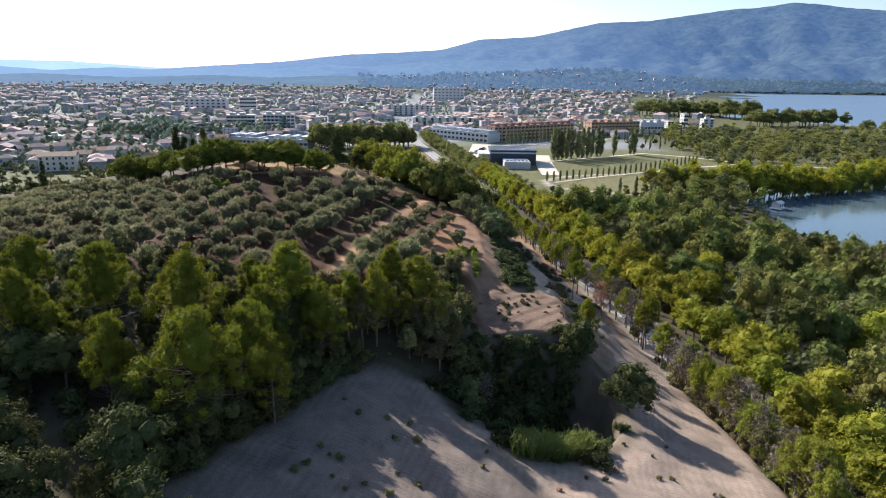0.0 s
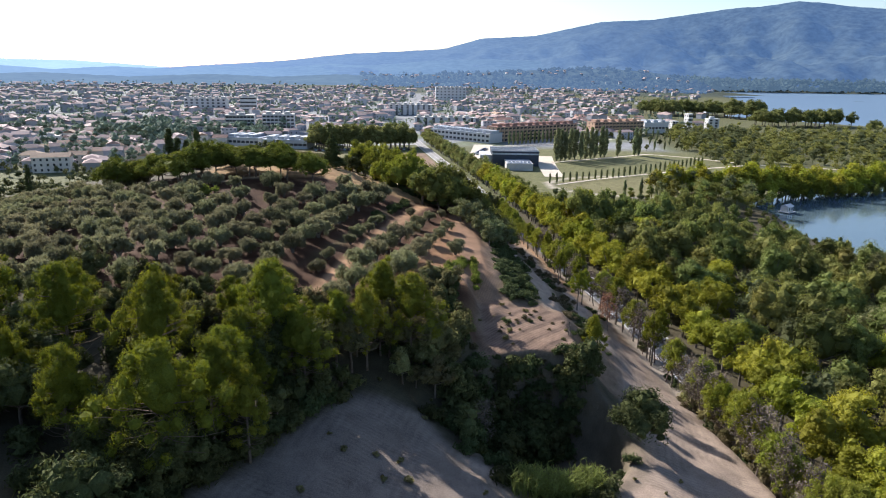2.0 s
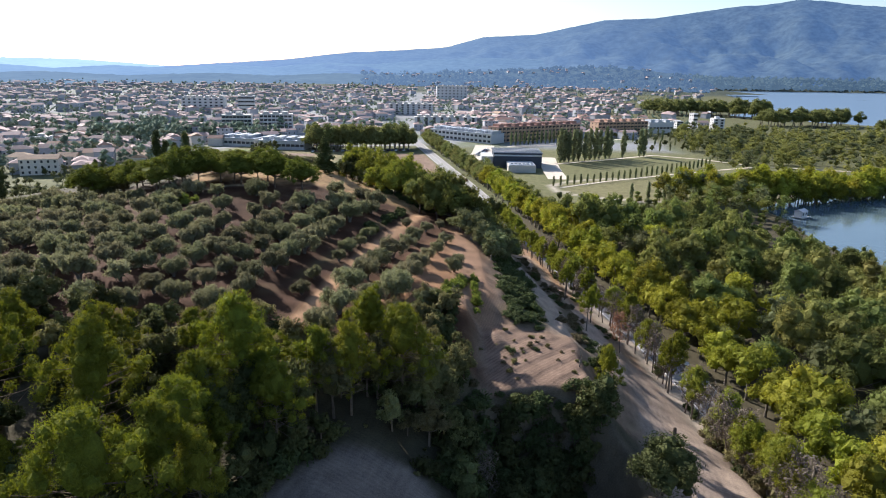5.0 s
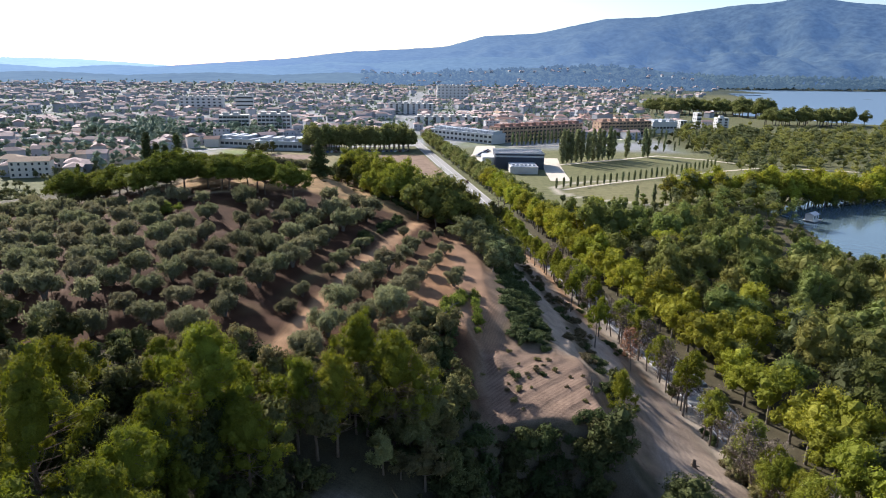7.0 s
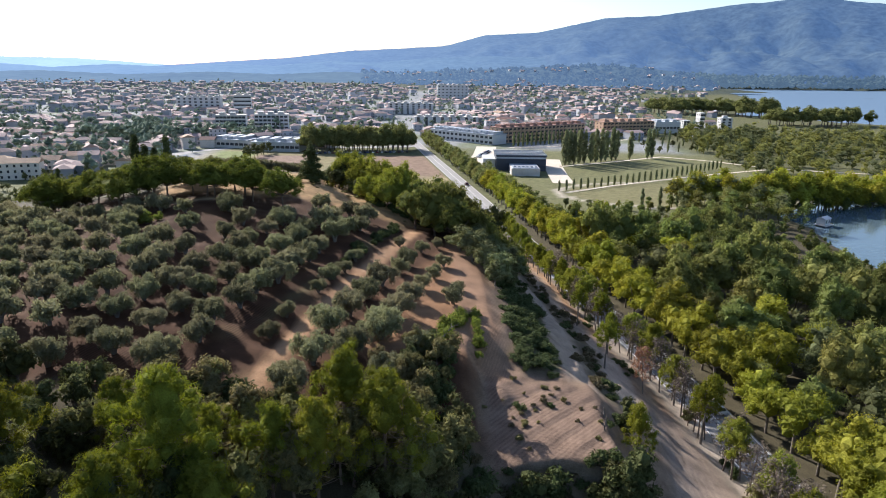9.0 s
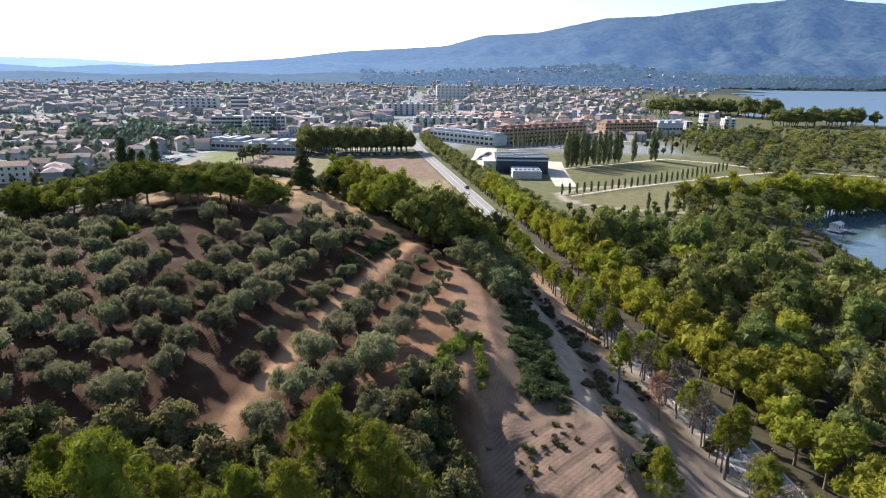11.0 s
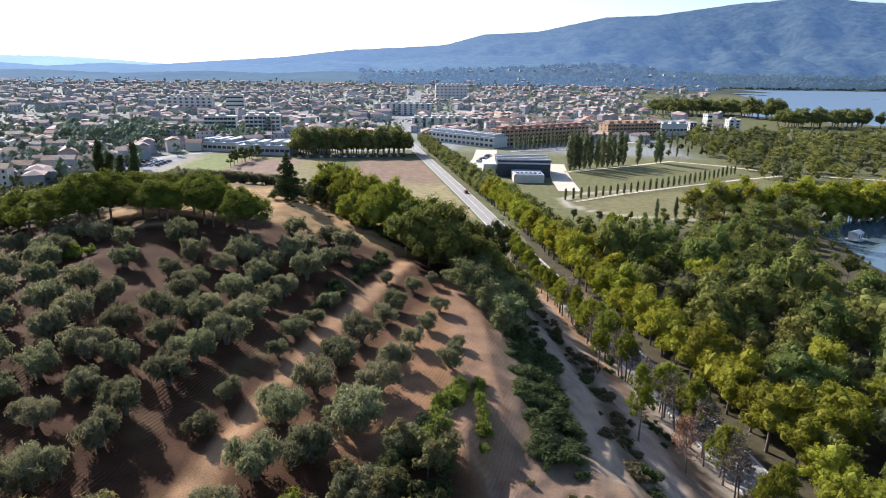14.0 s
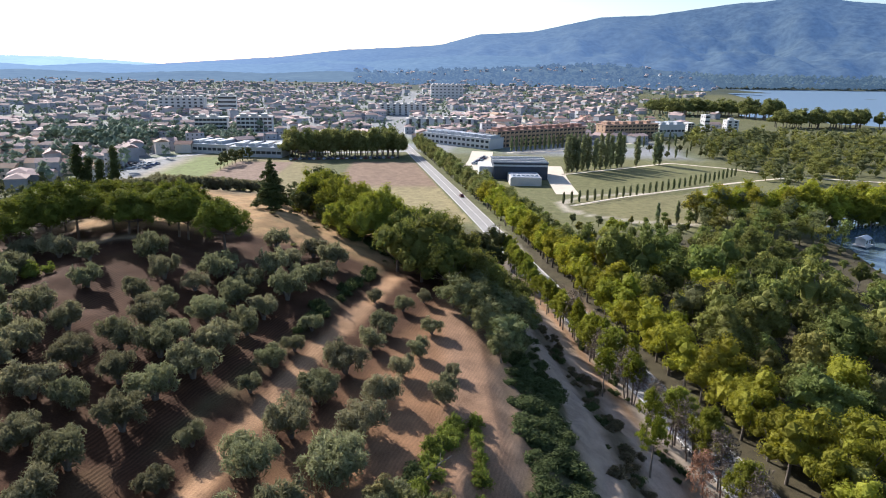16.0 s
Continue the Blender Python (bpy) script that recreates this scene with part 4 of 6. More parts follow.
shrub = Plant("shrub", "rounded green shrub on the sandy slope", "shrub", "shrubs on the slope", [make_shrub(800 + k, 1.1, 12, 0.16) for k in range(5)], M_BARK, M_SHRUB, "foliage", 170)
bare_tree = Plant("bare_tree", "thin half-bare tree with grey twigs", "tree", "thin trees by the track", [make_bare(850 + k) for k in range(4)], M_TWIG, M_DRY)
rust_tree = Plant("dying_pine", "dying pine with rust-brown needles", "pine tree", "", [make_bare(870, 8.0, 2.4, 26)], M_GREYBARK, M_RUST)
low_pine = Plant("bushy_pine", "bushy bright green pine on the hill flank", "pine tree", "bushy pines on the hill flank", [make_umbrella(340 + k, 9.0, 4.6, 0.12) for k in range(3)], M_BARK, M_LOWPINE)
bright = Plant("bramble_bush", "bright yellow-green bush at the end of the grove", "bush", "bright bushes", [make_shrub(810 + k, 1.1, 14, 0.13, 1.3) for k in range(3)], M_BARK, M_BRIGHT, "foliage")
scrub_tree = Plant("evergreen_tree", "olive-green scrub tree below the grove", "tree", "small evergreens", [make_broad(470 + k, 9.5, 4.4, 17, 0.42, 0, 50) for k in range(3)], M_BARK, M_SCRUB)
dry_scrub = Plant("dry_scrub", "dry brown-green scrub on the eroded bank", "shrub", "scrub on the bank", [make_shrub(830 + k, 1.1, 10, 0.2) for k in range(3)], M_BARK, M_DRYSCRUB, "foliage", 36)
reed = Plant("reed_clump", "clump of bright green giant reeds", "reeds", "reeds at the gully", [make_reed(880 + k) for k in range(2)], M_REED, M_REED, "foliage")
tuft = Plant("dry_tuft", "small dry weed on bare sand", "weed", "weeds on the sand", [make_shrub(890 + k, 0.5, 5, 0.13, 1.3) for k in range(3)], M_BARK, M_SCRUB, "foliage", 40)

rng = np.random.default_rng(5)

# olive grove: rows run away from the road, slightly to the east
for r in range(20):
    x0 = -17.8 - (0, 7.6, 13.9, 20.0)[r] if r < 4 else -37.7 - 6.6 * (r - 3)
    for k in range(15):
        y = 115 + 6.0 * k + rng.normal() * 0.6 + (r % 3) * 2.0
        x = x0 + 0.26 * (y - 147) + rng.normal() * 0.5
        if r == 0 and (k % 5 == 4 or y > 172) or y > 193 - max(0, x + 20) * 0.5 and x > -28 or y > 179.5 and -80 < x <= -28 or y > 200 or x < -152 or rng.random() < 0.05:
            continue
        if y < 129 and x > -1 or abs(x + 53 + 0.3 * (y - 166)) < 3.5 and 160 < y < 174 and x < -46:
            continue
        (olive if x > -46 and y < 172 else far_olive).set(x, y, (0.72 if r == 0 else 1.0) + (0.2 if r == 0 else 0.32) * rng.random(), 0.95 + 0.2 * rng.random())
# wider spaced trees on the pale soil east of the track
for x, y, s in ((-1.8, 174.6, 0.72), (2.8, 167.4, 0.68), (-4.2, 165.8, 0.95), (-5.8, 160.2, 0.95), (0.9, 159.3, 0.74), (-1.1, 153.2, 0.7), (5.5, 154.4, 0.55), (-8.3, 152.4, 1.1), (-10.7, 145.1, 1.15), (-3.0, 146.4, 1.05), (4.1, 147.8, 0.9), (-12.1, 137.4, 1.1), (-4.9, 139.3, 1.25), (-14.5, 130.2, 1.2), (-6.9, 131.5, 1.45), (-10.4, 124.5, 1.2), (-0.9, 126, 1.1), (-15, 121.5, 1.15), (-5, 118.5, 1.2), (-10, 115, 1.1), (-17, 114.5, 1.1), (-6.5, 177, 0.7), (1.5, 179, 0.6)):
    olive.set(x, y, s * 1.12, 1.0 + 0.15 * rng.random(), label="well-spaced olive tree on pale raked soil")

# pines and thicket between the grove and the sand
for x, y, top in ((-43.7, 84, 41.3), (-32.8, 81.4, 41), (-27, 68.5, 38.7), (-21.8, 92.5, 39.2), (-20.4, 98.6, 32.5), (-20.7, 74.7, 32.5), (-8.7, 104.9, 35.7), (-17.2, 88, 33.5), (-14.5, 97, 33.5), (-24.5, 86.5, 35), (-38, 72, 36.5), (-52, 80, 39), (-58, 92, 40), (-49, 96, 38), (-37, 93, 37.5), (-29, 99, 35), (-60, 74, 38), (-66, 84, 40)):
    hh = top - H(x, y)
    fine_pine.set(x, y, hh / 12.5, 1.0)
for k in range(15):
    s = k / 14
    x, y = (-29 + 15 * s * 1.1, 66 + 26 * s) if s < 0.6 else (-19.5 + 22 * (s - 0.6) / 0.4, 84 + 14 * min(1, (s - 0.6) / 0.25))
    if k % 2 and k > 3:
        fine_pine.set(x - 2 + rng.normal() * 1.6, y + 2 + rng.normal() * 1.6, 0.8 + 0.35 * rng.random(), 1.0)
    (oak if k < 10 else scrub_tree).set(x - 4 + rng.normal(), y + 3.5 + rng.normal(), 0.85 if k < 7 else 0.7 + 0.25 * rng.random(), 1.15, label="dark evergreen oak among the pines")


def on_sand(x, y):
    return x > -14.5 + 0.57 * (y - 85.4) - 0.8 and y < 91.5 and x < -1 + 0.62 * (88 - y) + 1


for k in range(400):
    x, y = -80 + 84 * rng.random(), 46 + 66 * rng.random()
    if on_sand(x, y) or on_sand(x + 1.5, y - 1) or x > 0 and y < 97:
        continue
    q = rng.random()
    if q < 0.6 and x > -44 and y > 94:
        scrub_tree.set(x, y, 0.4 + 0.35 * rng.random(), 0.95, label="olive-green evergreen in the thicket")
    elif q < 0.5:
        oak.set(x, y, 0.5 + 0.4 * rng.random(), 1.0, label="dark evergreen tree in the shaded thicket")
    elif q < 0.53:
        fine_pine.set(x, y, 0.55 + 0.35 * rng.random())
    else:
        shrub.set(x, y, 1.4 + 1.4 * rng.random())
oak.set(-31, 60, 1.05)
oak.set(-25, 50, 1.0)

for k in range(34):
    y = 56 + 35 * (k + rng.random()) / 34
    x = -14.5 + 0.57 * (y - 85.4) - 1.0 - 1.6 * rng.random()
    (shrub if k % 3 else small_oak).set(x, y, (1.5 + 1.0 * rng.random()) if k % 3 else 0.4 + 0.15 * rng.random(), 1.1, label="dark shrub at the edge of the sand")

for k in range(20):
    x, y = -56 + 32 * rng.random(), 100 + 11 * rng.random()
    (scrub_tree if k % 2 else small_oak).set(x, y, 0.38 + 0.22 * rng.random(), 1.0, label="olive-green evergreen at the foot of the grove")

# gully and its rim
lone_oak.set(29.4, 96.2, 1.28, 0.86)
for k in range(70):
    a = rng.random() * math.tau
    q = 0.85 + 0.35 * rng.random()
    x, y = 15.8 + 14.3 * q * math.cos(a), 95.2 + 14.3 * q * math.sin(a)
    if 8 < x < 20 and y > 104 or x > 15 + 1.3 * (y - 98) and y > 91:
        continue
    if y < 95 and x > 4 and rng.random() < 0.75 or x > 24:
        continue
    shrub.set(x, y, 1.0 + 1.3 * rng.random())
for k in range(190):
    a, q = 0.7 + 3.9 * rng.random(), 0.3 + 0.7 * rng.random()
    if q > 0.95 and a < 2.2:
        continue
    x, y = 15.8 + 14.3 * q * math.cos(a), 95.2 + 14.3 * q * math.sin(a)
    if x > 14.5 + 1.3 * (y - 98):
        continue
    (oak if k % 2 == 0 else shrub).set(x, y, (0.45 + 0.3 * rng.random()) * (1 if k % 2 == 0 else 3.4), label="dark undergrowth in the shaded gully")
for k in range(15):
    u = (k + 0.6 * rng.random()) / 15
    x, y = 9.5 + 17 * u, 79.8 + 10.8 * u * u + 0.5 * rng.normal()
    if k < 9:
        reed.set(x, y, 1.0 + 0.4 * rng.random())
    shrub.set(x + 0.8, y + 1.2, 0.9 + 0.6 * rng.random(), 1.0, label="rounded green shrub on the gully rim")
bare_tree.set(5, 93, 1.1)
for k in range(26):
    scrub_tree.set(-6 + 9 * rng.random(), 99 + 10 * rng.random(), 0.35 + 0.3 * rng.random(), label="small dark evergreen tree on the gully rim")
for x, y, s in ((20, 104.5, 0.28), (23.5, 107, 0.34), (26, 110, 0.42), (28, 123, 0.45), (22, 105, 0.3), (29, 127, 0.45), (17, 103.5, 0.25)):
    oak.set(x, y, s, label="small evergreen tree below the cleared terrace")

pine.set(27.6, 117.5, 0.66, 1.0, label="young yellow-green pine below the terrace")
# bushes on the face below the terrace
for k in range(46):
    x = 5 + 17 * rng.random()
    (dry_scrub if k % 3 else shrub).set(x, 104.0 + 0.12 * (x - 5) + 4.0 * rng.random(), 0.45 + 0.5 * rng.random(), 0.9, label="" if k % 3 else "rounded green shrub on the face below the terrace")

# dark thicket between the last olives and the terrace
for k in range(64):
    x, y = -8 + 12.2 * rng.random(), 105 + 22 * rng.random()
    if y > 127 + 1.3 * min(0.0, x + 1.5):
        continue
    if k % 4 == 0:
        small_oak.set(x, y, 0.34 + 0.2 * rng.random(), 1.0, label="small dark evergreen in the thicket beside the terrace")
    elif k % 4 == 1:
        scrub_tree.set(x, y, 0.34 + 0.2 * rng.random(), 1.0, label="olive-brown bush in the thicket beside the terrace")
    else:
        shrub.set(x, y, 1.3 + 1.0 * rng.random(), 1.0, label="dark green shrub in the thicket beside the terrace")
for k in range(9):
    y = 131.5 + 12.5 * (k + rng.random()) / 9
    bright.set(6.9 + 0.07 * (y - 131) + 0.35 * rng.normal(), y, 0.65 + 0.45 * rng.random(), 1.15)
for k in range(9):
    u = k / 8
    dry_scrub.set(10.4 + 8 * u + 0.3 * rng.normal(), 116.6 + 10 * u + 0.3 * rng.normal(), 0.28 + 0.22 * rng.random(), 0.8, label="dry scrub along the terrace bank")

# dead branch and fence posts
dead = thing("dead_branch", "bleached grey dead branch lying on the bank", "branch")
dead.matrix_basis = pose(1.6, 130.8, H(1.6, 130.8) + 0.5, 0, 62, 35)
g = Geo()
tube(g, ((0, 0, -0.8), (0.1, 0.05, 1.0), (0.0, 0.2, 2.6), (0.3, 0.1, 4.0)), (0.16, 0.13, 0.08, 0.02), 6)
part("limb", g, M_GREYBARK, dead)
for k in range(9):
    g = Geo()
    b = Vector((0.05, 0.1, 0.8 + 0.32 * k))
    e = b + Vector((0.9 * math.cos(k * 2.4), 0.9 * math.sin(k * 2.4), 0.7))
    tube(g, (b, b.lerp(e, 0.5) + Vector((0, 0, -0.1)), e), (0.05, 0.03, 0.008), 4)
    part("twig", g, M_GREYBARK, dead)
for x, y in ((22.6, 116.4), (23.4, 118.6), (23.9, 121.2)):
    post = thing("fence_post", "short weathered timber post on the terrace edge", "post", "posts on the terrace edge")
    post.matrix_basis = pose(x, y, H(x, y), 3 * rng.normal(), 3 * rng.normal(), 0)
    g = Geo()
    tube(g, ((0, 0, -0.4), (0, 0, 1.25), (0, 0, 1.3)), (0.09, 0.08, 0.05), 8)
    part("shaft", g, M_GREYBARK, post)

# sandy slope above the road
for k in range(190):
    y = 112 + 110 * rng.random()
    x = 8 + 34 * rng.random()
    if 109 < y < 131 and 7 < x < 24 and rng.random() < 0.93:
        continue
    if x > 33 and y < 150 or x < 12 and y < 190 or y > 132 and (20.5 < x < 27 or 31.5 < x < 37):
        continue
    shrub.set(x, y, 0.5 + 0.9 * rng.random(), 0.8)
for k in range(85):
    y = 133 + 32 * rng.random()
    w = min(1.0, (y - 130) / 8)
    shrub.set(13.2 + 7.0 * w * rng.random(), y, 1.1 + 0.9 * rng.random(), 0.55, label="dark ivy-green shrub on the bank")
for k in range(40):
    y = 164 + 30 * rng.random()
    shrub.set(14 + 9 * rng.random(), y, 0.9 + 0.7 * rng.random(), 0.8, label="dark ivy-green shrub on the bank")
for k in range(26):
    y = 162 + 30 * rng.random()
    shrub.set(-19.4 + 0.275 * (y - 150) + rng.normal() * 0.5, y, 0.7 + 0.5 * rng.random(), 1.1, label="dark weedy shrub on the bank by the track")
for k in range(26):
    y = 124 + 19.5 * rng.random()
    bright.set(1.6 + 0.31 * (y - 131) + rng.normal() * 0.5, y, 0.7 + 0.5 * rng.random(), 1.0)
for k in range(10):
    y = 127 + 14 * rng.random()
    shrub.set(0.2 + 0.31 * (y - 131) + rng.normal() * 0.4, y, 0.7 + 0.4 * rng.random(), 1.0, label="dark shrub among the bright bushes")
for k in range(6):
    dry_scrub.set(8 + 16 * rng.random(), 110 + 20 * rng.random(), 0.2 + 0.25 * rng.random(), 0.8, label="low dry scrub on the cleared terrace")
for k in range(20):
    x, y = -10 + 13 * rng.random(), 103 + 8 * rng.random()
    (scrub_tree if k % 2 else shrub).set(x, y, (0.35 + 0.25 * rng.random()) * (1 if k % 2 else 4), label="olive-green thicket below the grove")
for k in range(20):
    y = 136 + 88 * (k + rng.random()) / 20
    x = 27.5 + 3.5 * rng.random() + (2 if 150 < y < 190 else 0)
    for j in range(4):
        dry_scrub.set(x + rng.normal() * 1.1, y + rng.normal() * 1.6, 0.5 + 0.7 * rng.random(), 0.75)
for x, y, s in ((-3.5, 195, 1.0), (1, 191, 1.05), (5.5, 187.5, 1.0), (10, 188, 0.95), (1, 200, 1.15), (6.5, 196, 1.1), (11.5, 195, 1.0), (-2, 206, 0.95), (4, 207, 1.05), (10, 204, 1.0), (16, 200, 0.9), (17, 210, 0.85), (22, 207, 0.8), (22, 217, 0.8), (9, 213, 0.9), (15, 219, 0.85), (3, 216, 0.85), (25, 226, 0.7), (18, 228, 0.75)):
    brow_oak.set(x, y, s * 1.15, 1.05, z=H(x, y) - 2.0)
for x, y, s in ((6.5, 179, 0.62), (9, 175, 0.7), (11.5, 171, 0.7), (10.5, 181, 0.75), (14, 176, 0.7), (14, 167, 0.66), (12.8, 163, 0.52), (17, 182, 0.7), (16, 172, 0.62), (18, 190, 0.7), (13.5, 185, 0.7), (21, 193, 0.6)):
    wood_grey.set(x, y, s, 0.85, label="grey-green tree on the hill brow")
for x, y, s in ((-11, 208, 0.85), (-8, 214, 1.0), (-14, 218, 1.0), (-3, 219, 1.0), (-18, 225, 1.05), (-10, 227, 1.05), (-3, 231, 1.0), (4, 227, 1.0), (-24, 231, 1.0), (-15, 236, 1.05), (-6, 241, 1.0), (3, 238, 1.0), (11, 235, 0.95), (-25, 241, 0.9), (10, 246, 0.9), (18, 240, 0.85), (-17, 212, 0.6)):
    low_pine.set(x, y, s * 1.32, 1.12)
for x, y in ((-27, 225), (-29, 229), (-31, 236), (-22, 222), (-20, 218), (-34, 232), (-26, 232), (-37, 238), (-30, 243)):
    oak.set(x, y, 0.62 + 0.1 * rng.random(), 0.8, label="round dark green oak beside the tall conifer")
for k in range(30):
    x = -16 + 16 * rng.random()
    shrub.set(x, 202 - 0.55 * (x + 4) + 3 * rng.random(), 0.7 + 0.5 * rng.random(), 1.0, label="grey-green scrub at the foot of the pines")
cedar.set(-32.6, 219, 0.9, 0.84)
for k in range(60):
    x, y = -35 + 60 * rng.random(), 222 + 60 * rng.random()
    if x > road_x(y) - 10 or x < -28 and y < 235:
        continue
    (oak if rng.random() < 0.5 else shrub).set(x, y, 0.6 + 0.7 * rng.random())

for k in range(46):
    x = -84 + 44 * rng.random()
    far_olive.set(x, 247 + 0.1 * (x + 60) + 10 * rng.random(), 0.75 + 0.5 * rng.random(), 0.95, label="grey-green scrub at the back of the hilltop")

for dx, dy, s in ((0, 0, 1.3), (1.6, 0.8, 1.0), (-1.4, 0.6, 1.1)):
    bright.set(-55.5 + dx, 168.5 + dy, s, 1.2, label="yellow-leaved bush at the edge of the grove")

# umbrella pines on the crest
for x, y, s in ((-33, 186, 1.0), (-43, 192, 1.05), (-41, 191, 0.9), (-49, 189, 0.85), (-51, 190, 0.9), (-60, 190, 1.1), (-63, 187, 1.1), (-68, 184, 1.05), (-70, 190, 1.0), (-56, 195, 1.0), (-47, 198, 1.0), (-66, 197, 1.0), (-76, 190, 1.05), (-84, 196, 1.1), (-92, 200, 1.1), (-80, 203, 1.0), (-38, 199, 0.8), (-45, 205, 0.95), (-53, 203, 1.0), (-60, 204, 1.0), (-72, 201, 1.0), (-88, 190, 1.0), (-75, 209, 0.95), (-64, 211, 0.95), (-90, 207, 1.0)):
    stone_pine.set(x, y, s * (1.18 if y < 195 else 1.0), 0.9 if y < 195 else 0.78)
for x, y, s in ((-111.0, 288.8, 1.15), (-107.8, 289.0, 0.95), (-104.3, 289.2, 0.9), (-100.1, 289.4, 1.1), (-126, 214, 0.8), (-98, 214, 0.7)):
    cypress.set(x, y, s * (1.2 if y < 250 else 1.9))
for k in range(70):
    x, y = -240 + 180 * rng.random(), 250 + 130 * rng.random()
    (small_oak if rng.random() < 0.6 else far_olive).set(x, y, 0.4 + 0.3 * rng.random() if k % 5 else 0.8, 0.7, label="low bushy tree on the lower flank of the hill")

# trees beside the sandy track and the road
for k in range(34):
    y = 70 + 150 * (k + rng.random()) / 34
    x = min(float(road_x(y)) - 4.6 - 2.5 * rng.random(), 46.4 + 3 * rng.random())
    if rng.random() < 0.65:
        bare_tree.set(x, y, 0.8 + 0.5 * rng.random())
    else:
        slim_pine.set(x, y, 0.8 + 0.4 * rng.random(), 1.05, label="thin pine leaning over the road verge")
for k in range(26):
    y = 202 + 84 * (k + rng.random()) / 26
    road_pine.set(float(road_x(y)) - 6.3 - 1.8 * rng.random(), y, 0.65 + 0.25 * rng.random(), 1.05, label="roadside pine on the sandy verge")
# dense verge between the sand and the road
for k in range(120):
    y = 58 + (62 if k < 105 else 92) * rng.random()
    x0, x1 = 46.6, float(road_x(y)) - 4.2
    x = x0 + (x1 - x0) * rng.random()
    q = rng.random()
    if q < 0.22:
        dry_scrub.set(x, y, 0.9 + 0.9 * rng.random(), 1.1, label="dry brown-green scrub on the road verge")
    elif q < 0.62:
        shrub.set(x, y, 0.9 + 0.9 * rng.random(), 1.1, label="green shrub on the road verge")
    elif q < 0.8:
        bare_tree.set(x, y, 0.6 + 0.35 * rng.random())
    else:
        scrub_tree.set(x, y, 0.4 + 0.25 * rng.random(), label="olive-green scrub tree on the road verge")
for k in range(14):
    y = 60 + 58 * (k + rng.random()) / 14
    road_pine.set(float(road_x(y)) - 4.6 - 1.6 * rng.random(), y, 0.6 + 0.25 * rng.random(), 1.05, label="young pine leaning over the road verge")
for k in range(46):
    y = 62 + 170 * (k + rng.random()) / 46
    x = float(road_x(y)) - 5.0 - 2.6 * rng.random()
    if y > 124 and k % 3:
        continue
    (slim_pine if k % 4 == 1 else road_pine).set(x, y, 0.75 + 0.28 * rng.random(), 1.05, label="grey-trunked pine leaning over the road verge")
    bare_tree.set(x - 1.5 + 2 * rng.random(), y + 2, 0.9 + 0.4 * rng.random())
rust_tree.set(40, 152, 1.0)
for x, y in ((33, 154), (34.5, 184), (38, 170)):
    slim_pine.set(x, y, 0.8, 1.1, label="spindly pine on the sandy slope")

# lakeside wood
spots = []
for k in range(5200):
    y = 40 + 300 * rng.random()
    x = 50 + 125 * rng.random()
    if x < road_x(y) + 10 or lake_depth(np.array([x]), np.array([y]))[0] > -3.5:
        continue
    if abs(x - 66) < 3 and 235 < y < 262 or math.hypot(x - 168, y - 310) < 11 or math.hypot(x - 158, y - 294) < 9:
        continue
    gap = 6.5 if y < 200 else 7.0
    if all((x - a) ** 2 + (y - b) ** 2 > gap * gap for a, b in spots):
        spots.append((x, y))
spots.sort(key=lambda p: p[0] * 0.35 + p[1])
far_spots = []
for k, (x, y) in enumerate(spots):
    low = max(0.3, min(1.0, (1.5 + 0.2 * (335 - y)) / 15)) if y > 255 and x < 112 else 1.0 if y > 296 else min(1.0, (2.0 - 0.25 * lake_depth(np.array([x]), np.array([y]))[0]) / 15)
    edge = x - road_x(y)
    if k < 370:
        if edge < 17 and rng.random() < 0.6 or edge < 45 and rng.random() < 0.2:
            plane.set(x, y, 0.8 + 0.4 * rng.random(), 0.95, label="yellow-green broadleaf tree at the edge of the wood")
        elif edge < 14 and rng.random() < 0.4:
            pine.set(x, y, 1.0 + 0.3 * rng.random(), label="tall pine at the edge of the wood")
        else:
            q = rng.random()
            (far_wood if y > 225 else wood_brown if q < 0.2 else wood_grey if q < 0.4 else wood).set(x, y, (0.78 + 0.55 * rng.random()) * low, 0.85 + 0.35 * rng.random())
    else:
        far_spots.append((x, y, (0.85 + 0.6 * rng.random()) * low))

for y in np.arange(64, 262, 6.2):
    plane.set(float(road_x(y)) + 7.4 + rng.normal() * 0.5, y, 0.75 + 0.25 * rng.random())

# avenue of planes, belt by the water, row before the town
for y in np.arange(262, 590, 4.7):
    (plane if y < 372 else far_plane).set(float(road_x(y)) + 8.4 + rng.normal() * 0.5, y, 0.85 + 0.25 * rng.random())
for y in np.arange(290, 420, 9):
    far_plane.set(float(road_x(y)) + 17 + rng.normal() * 1.2, y, 0.7 + 0.3 * rng.random())
for k in range(21):
    for j in range(2):
        wood_row.set(-93 + 3.7 * k, 526 + 0.65 * k + 11 * j, 1.7 + 0.35 * rng.random(), z=H(-93 + 3.7 * k, 526) - 1.6)
for k in range(36):
    s = k / 35
    for j in range(2):
        shore_plane.set(118 + 165 * s + rng.normal() * 2, 338 + 52 * s * s + 7 * j + rng.normal() * 2, 1.1 + 0.35 * rng.random())

# playing field
for x, y in ((90, 480), (101, 487), (111, 492), (119, 498), (128, 505), (88, 472), (92, 477), (95, 476), (99, 481), (104, 484), (108, 484), (113, 489), (117, 490), (121, 494), (126, 496), (130, 500), (140, 501), (156, 511), (159, 512)):
    poplar.set(x, y, 1.5 + 0.3 * rng.random())
for k in range(30):
    s = k / 29
    sapling.set(67 + 124 * s, 379 + 89 * s ** 1.05 - 6 * math.sin(s * math.pi), 0.9 + 0.2 * rng.random())
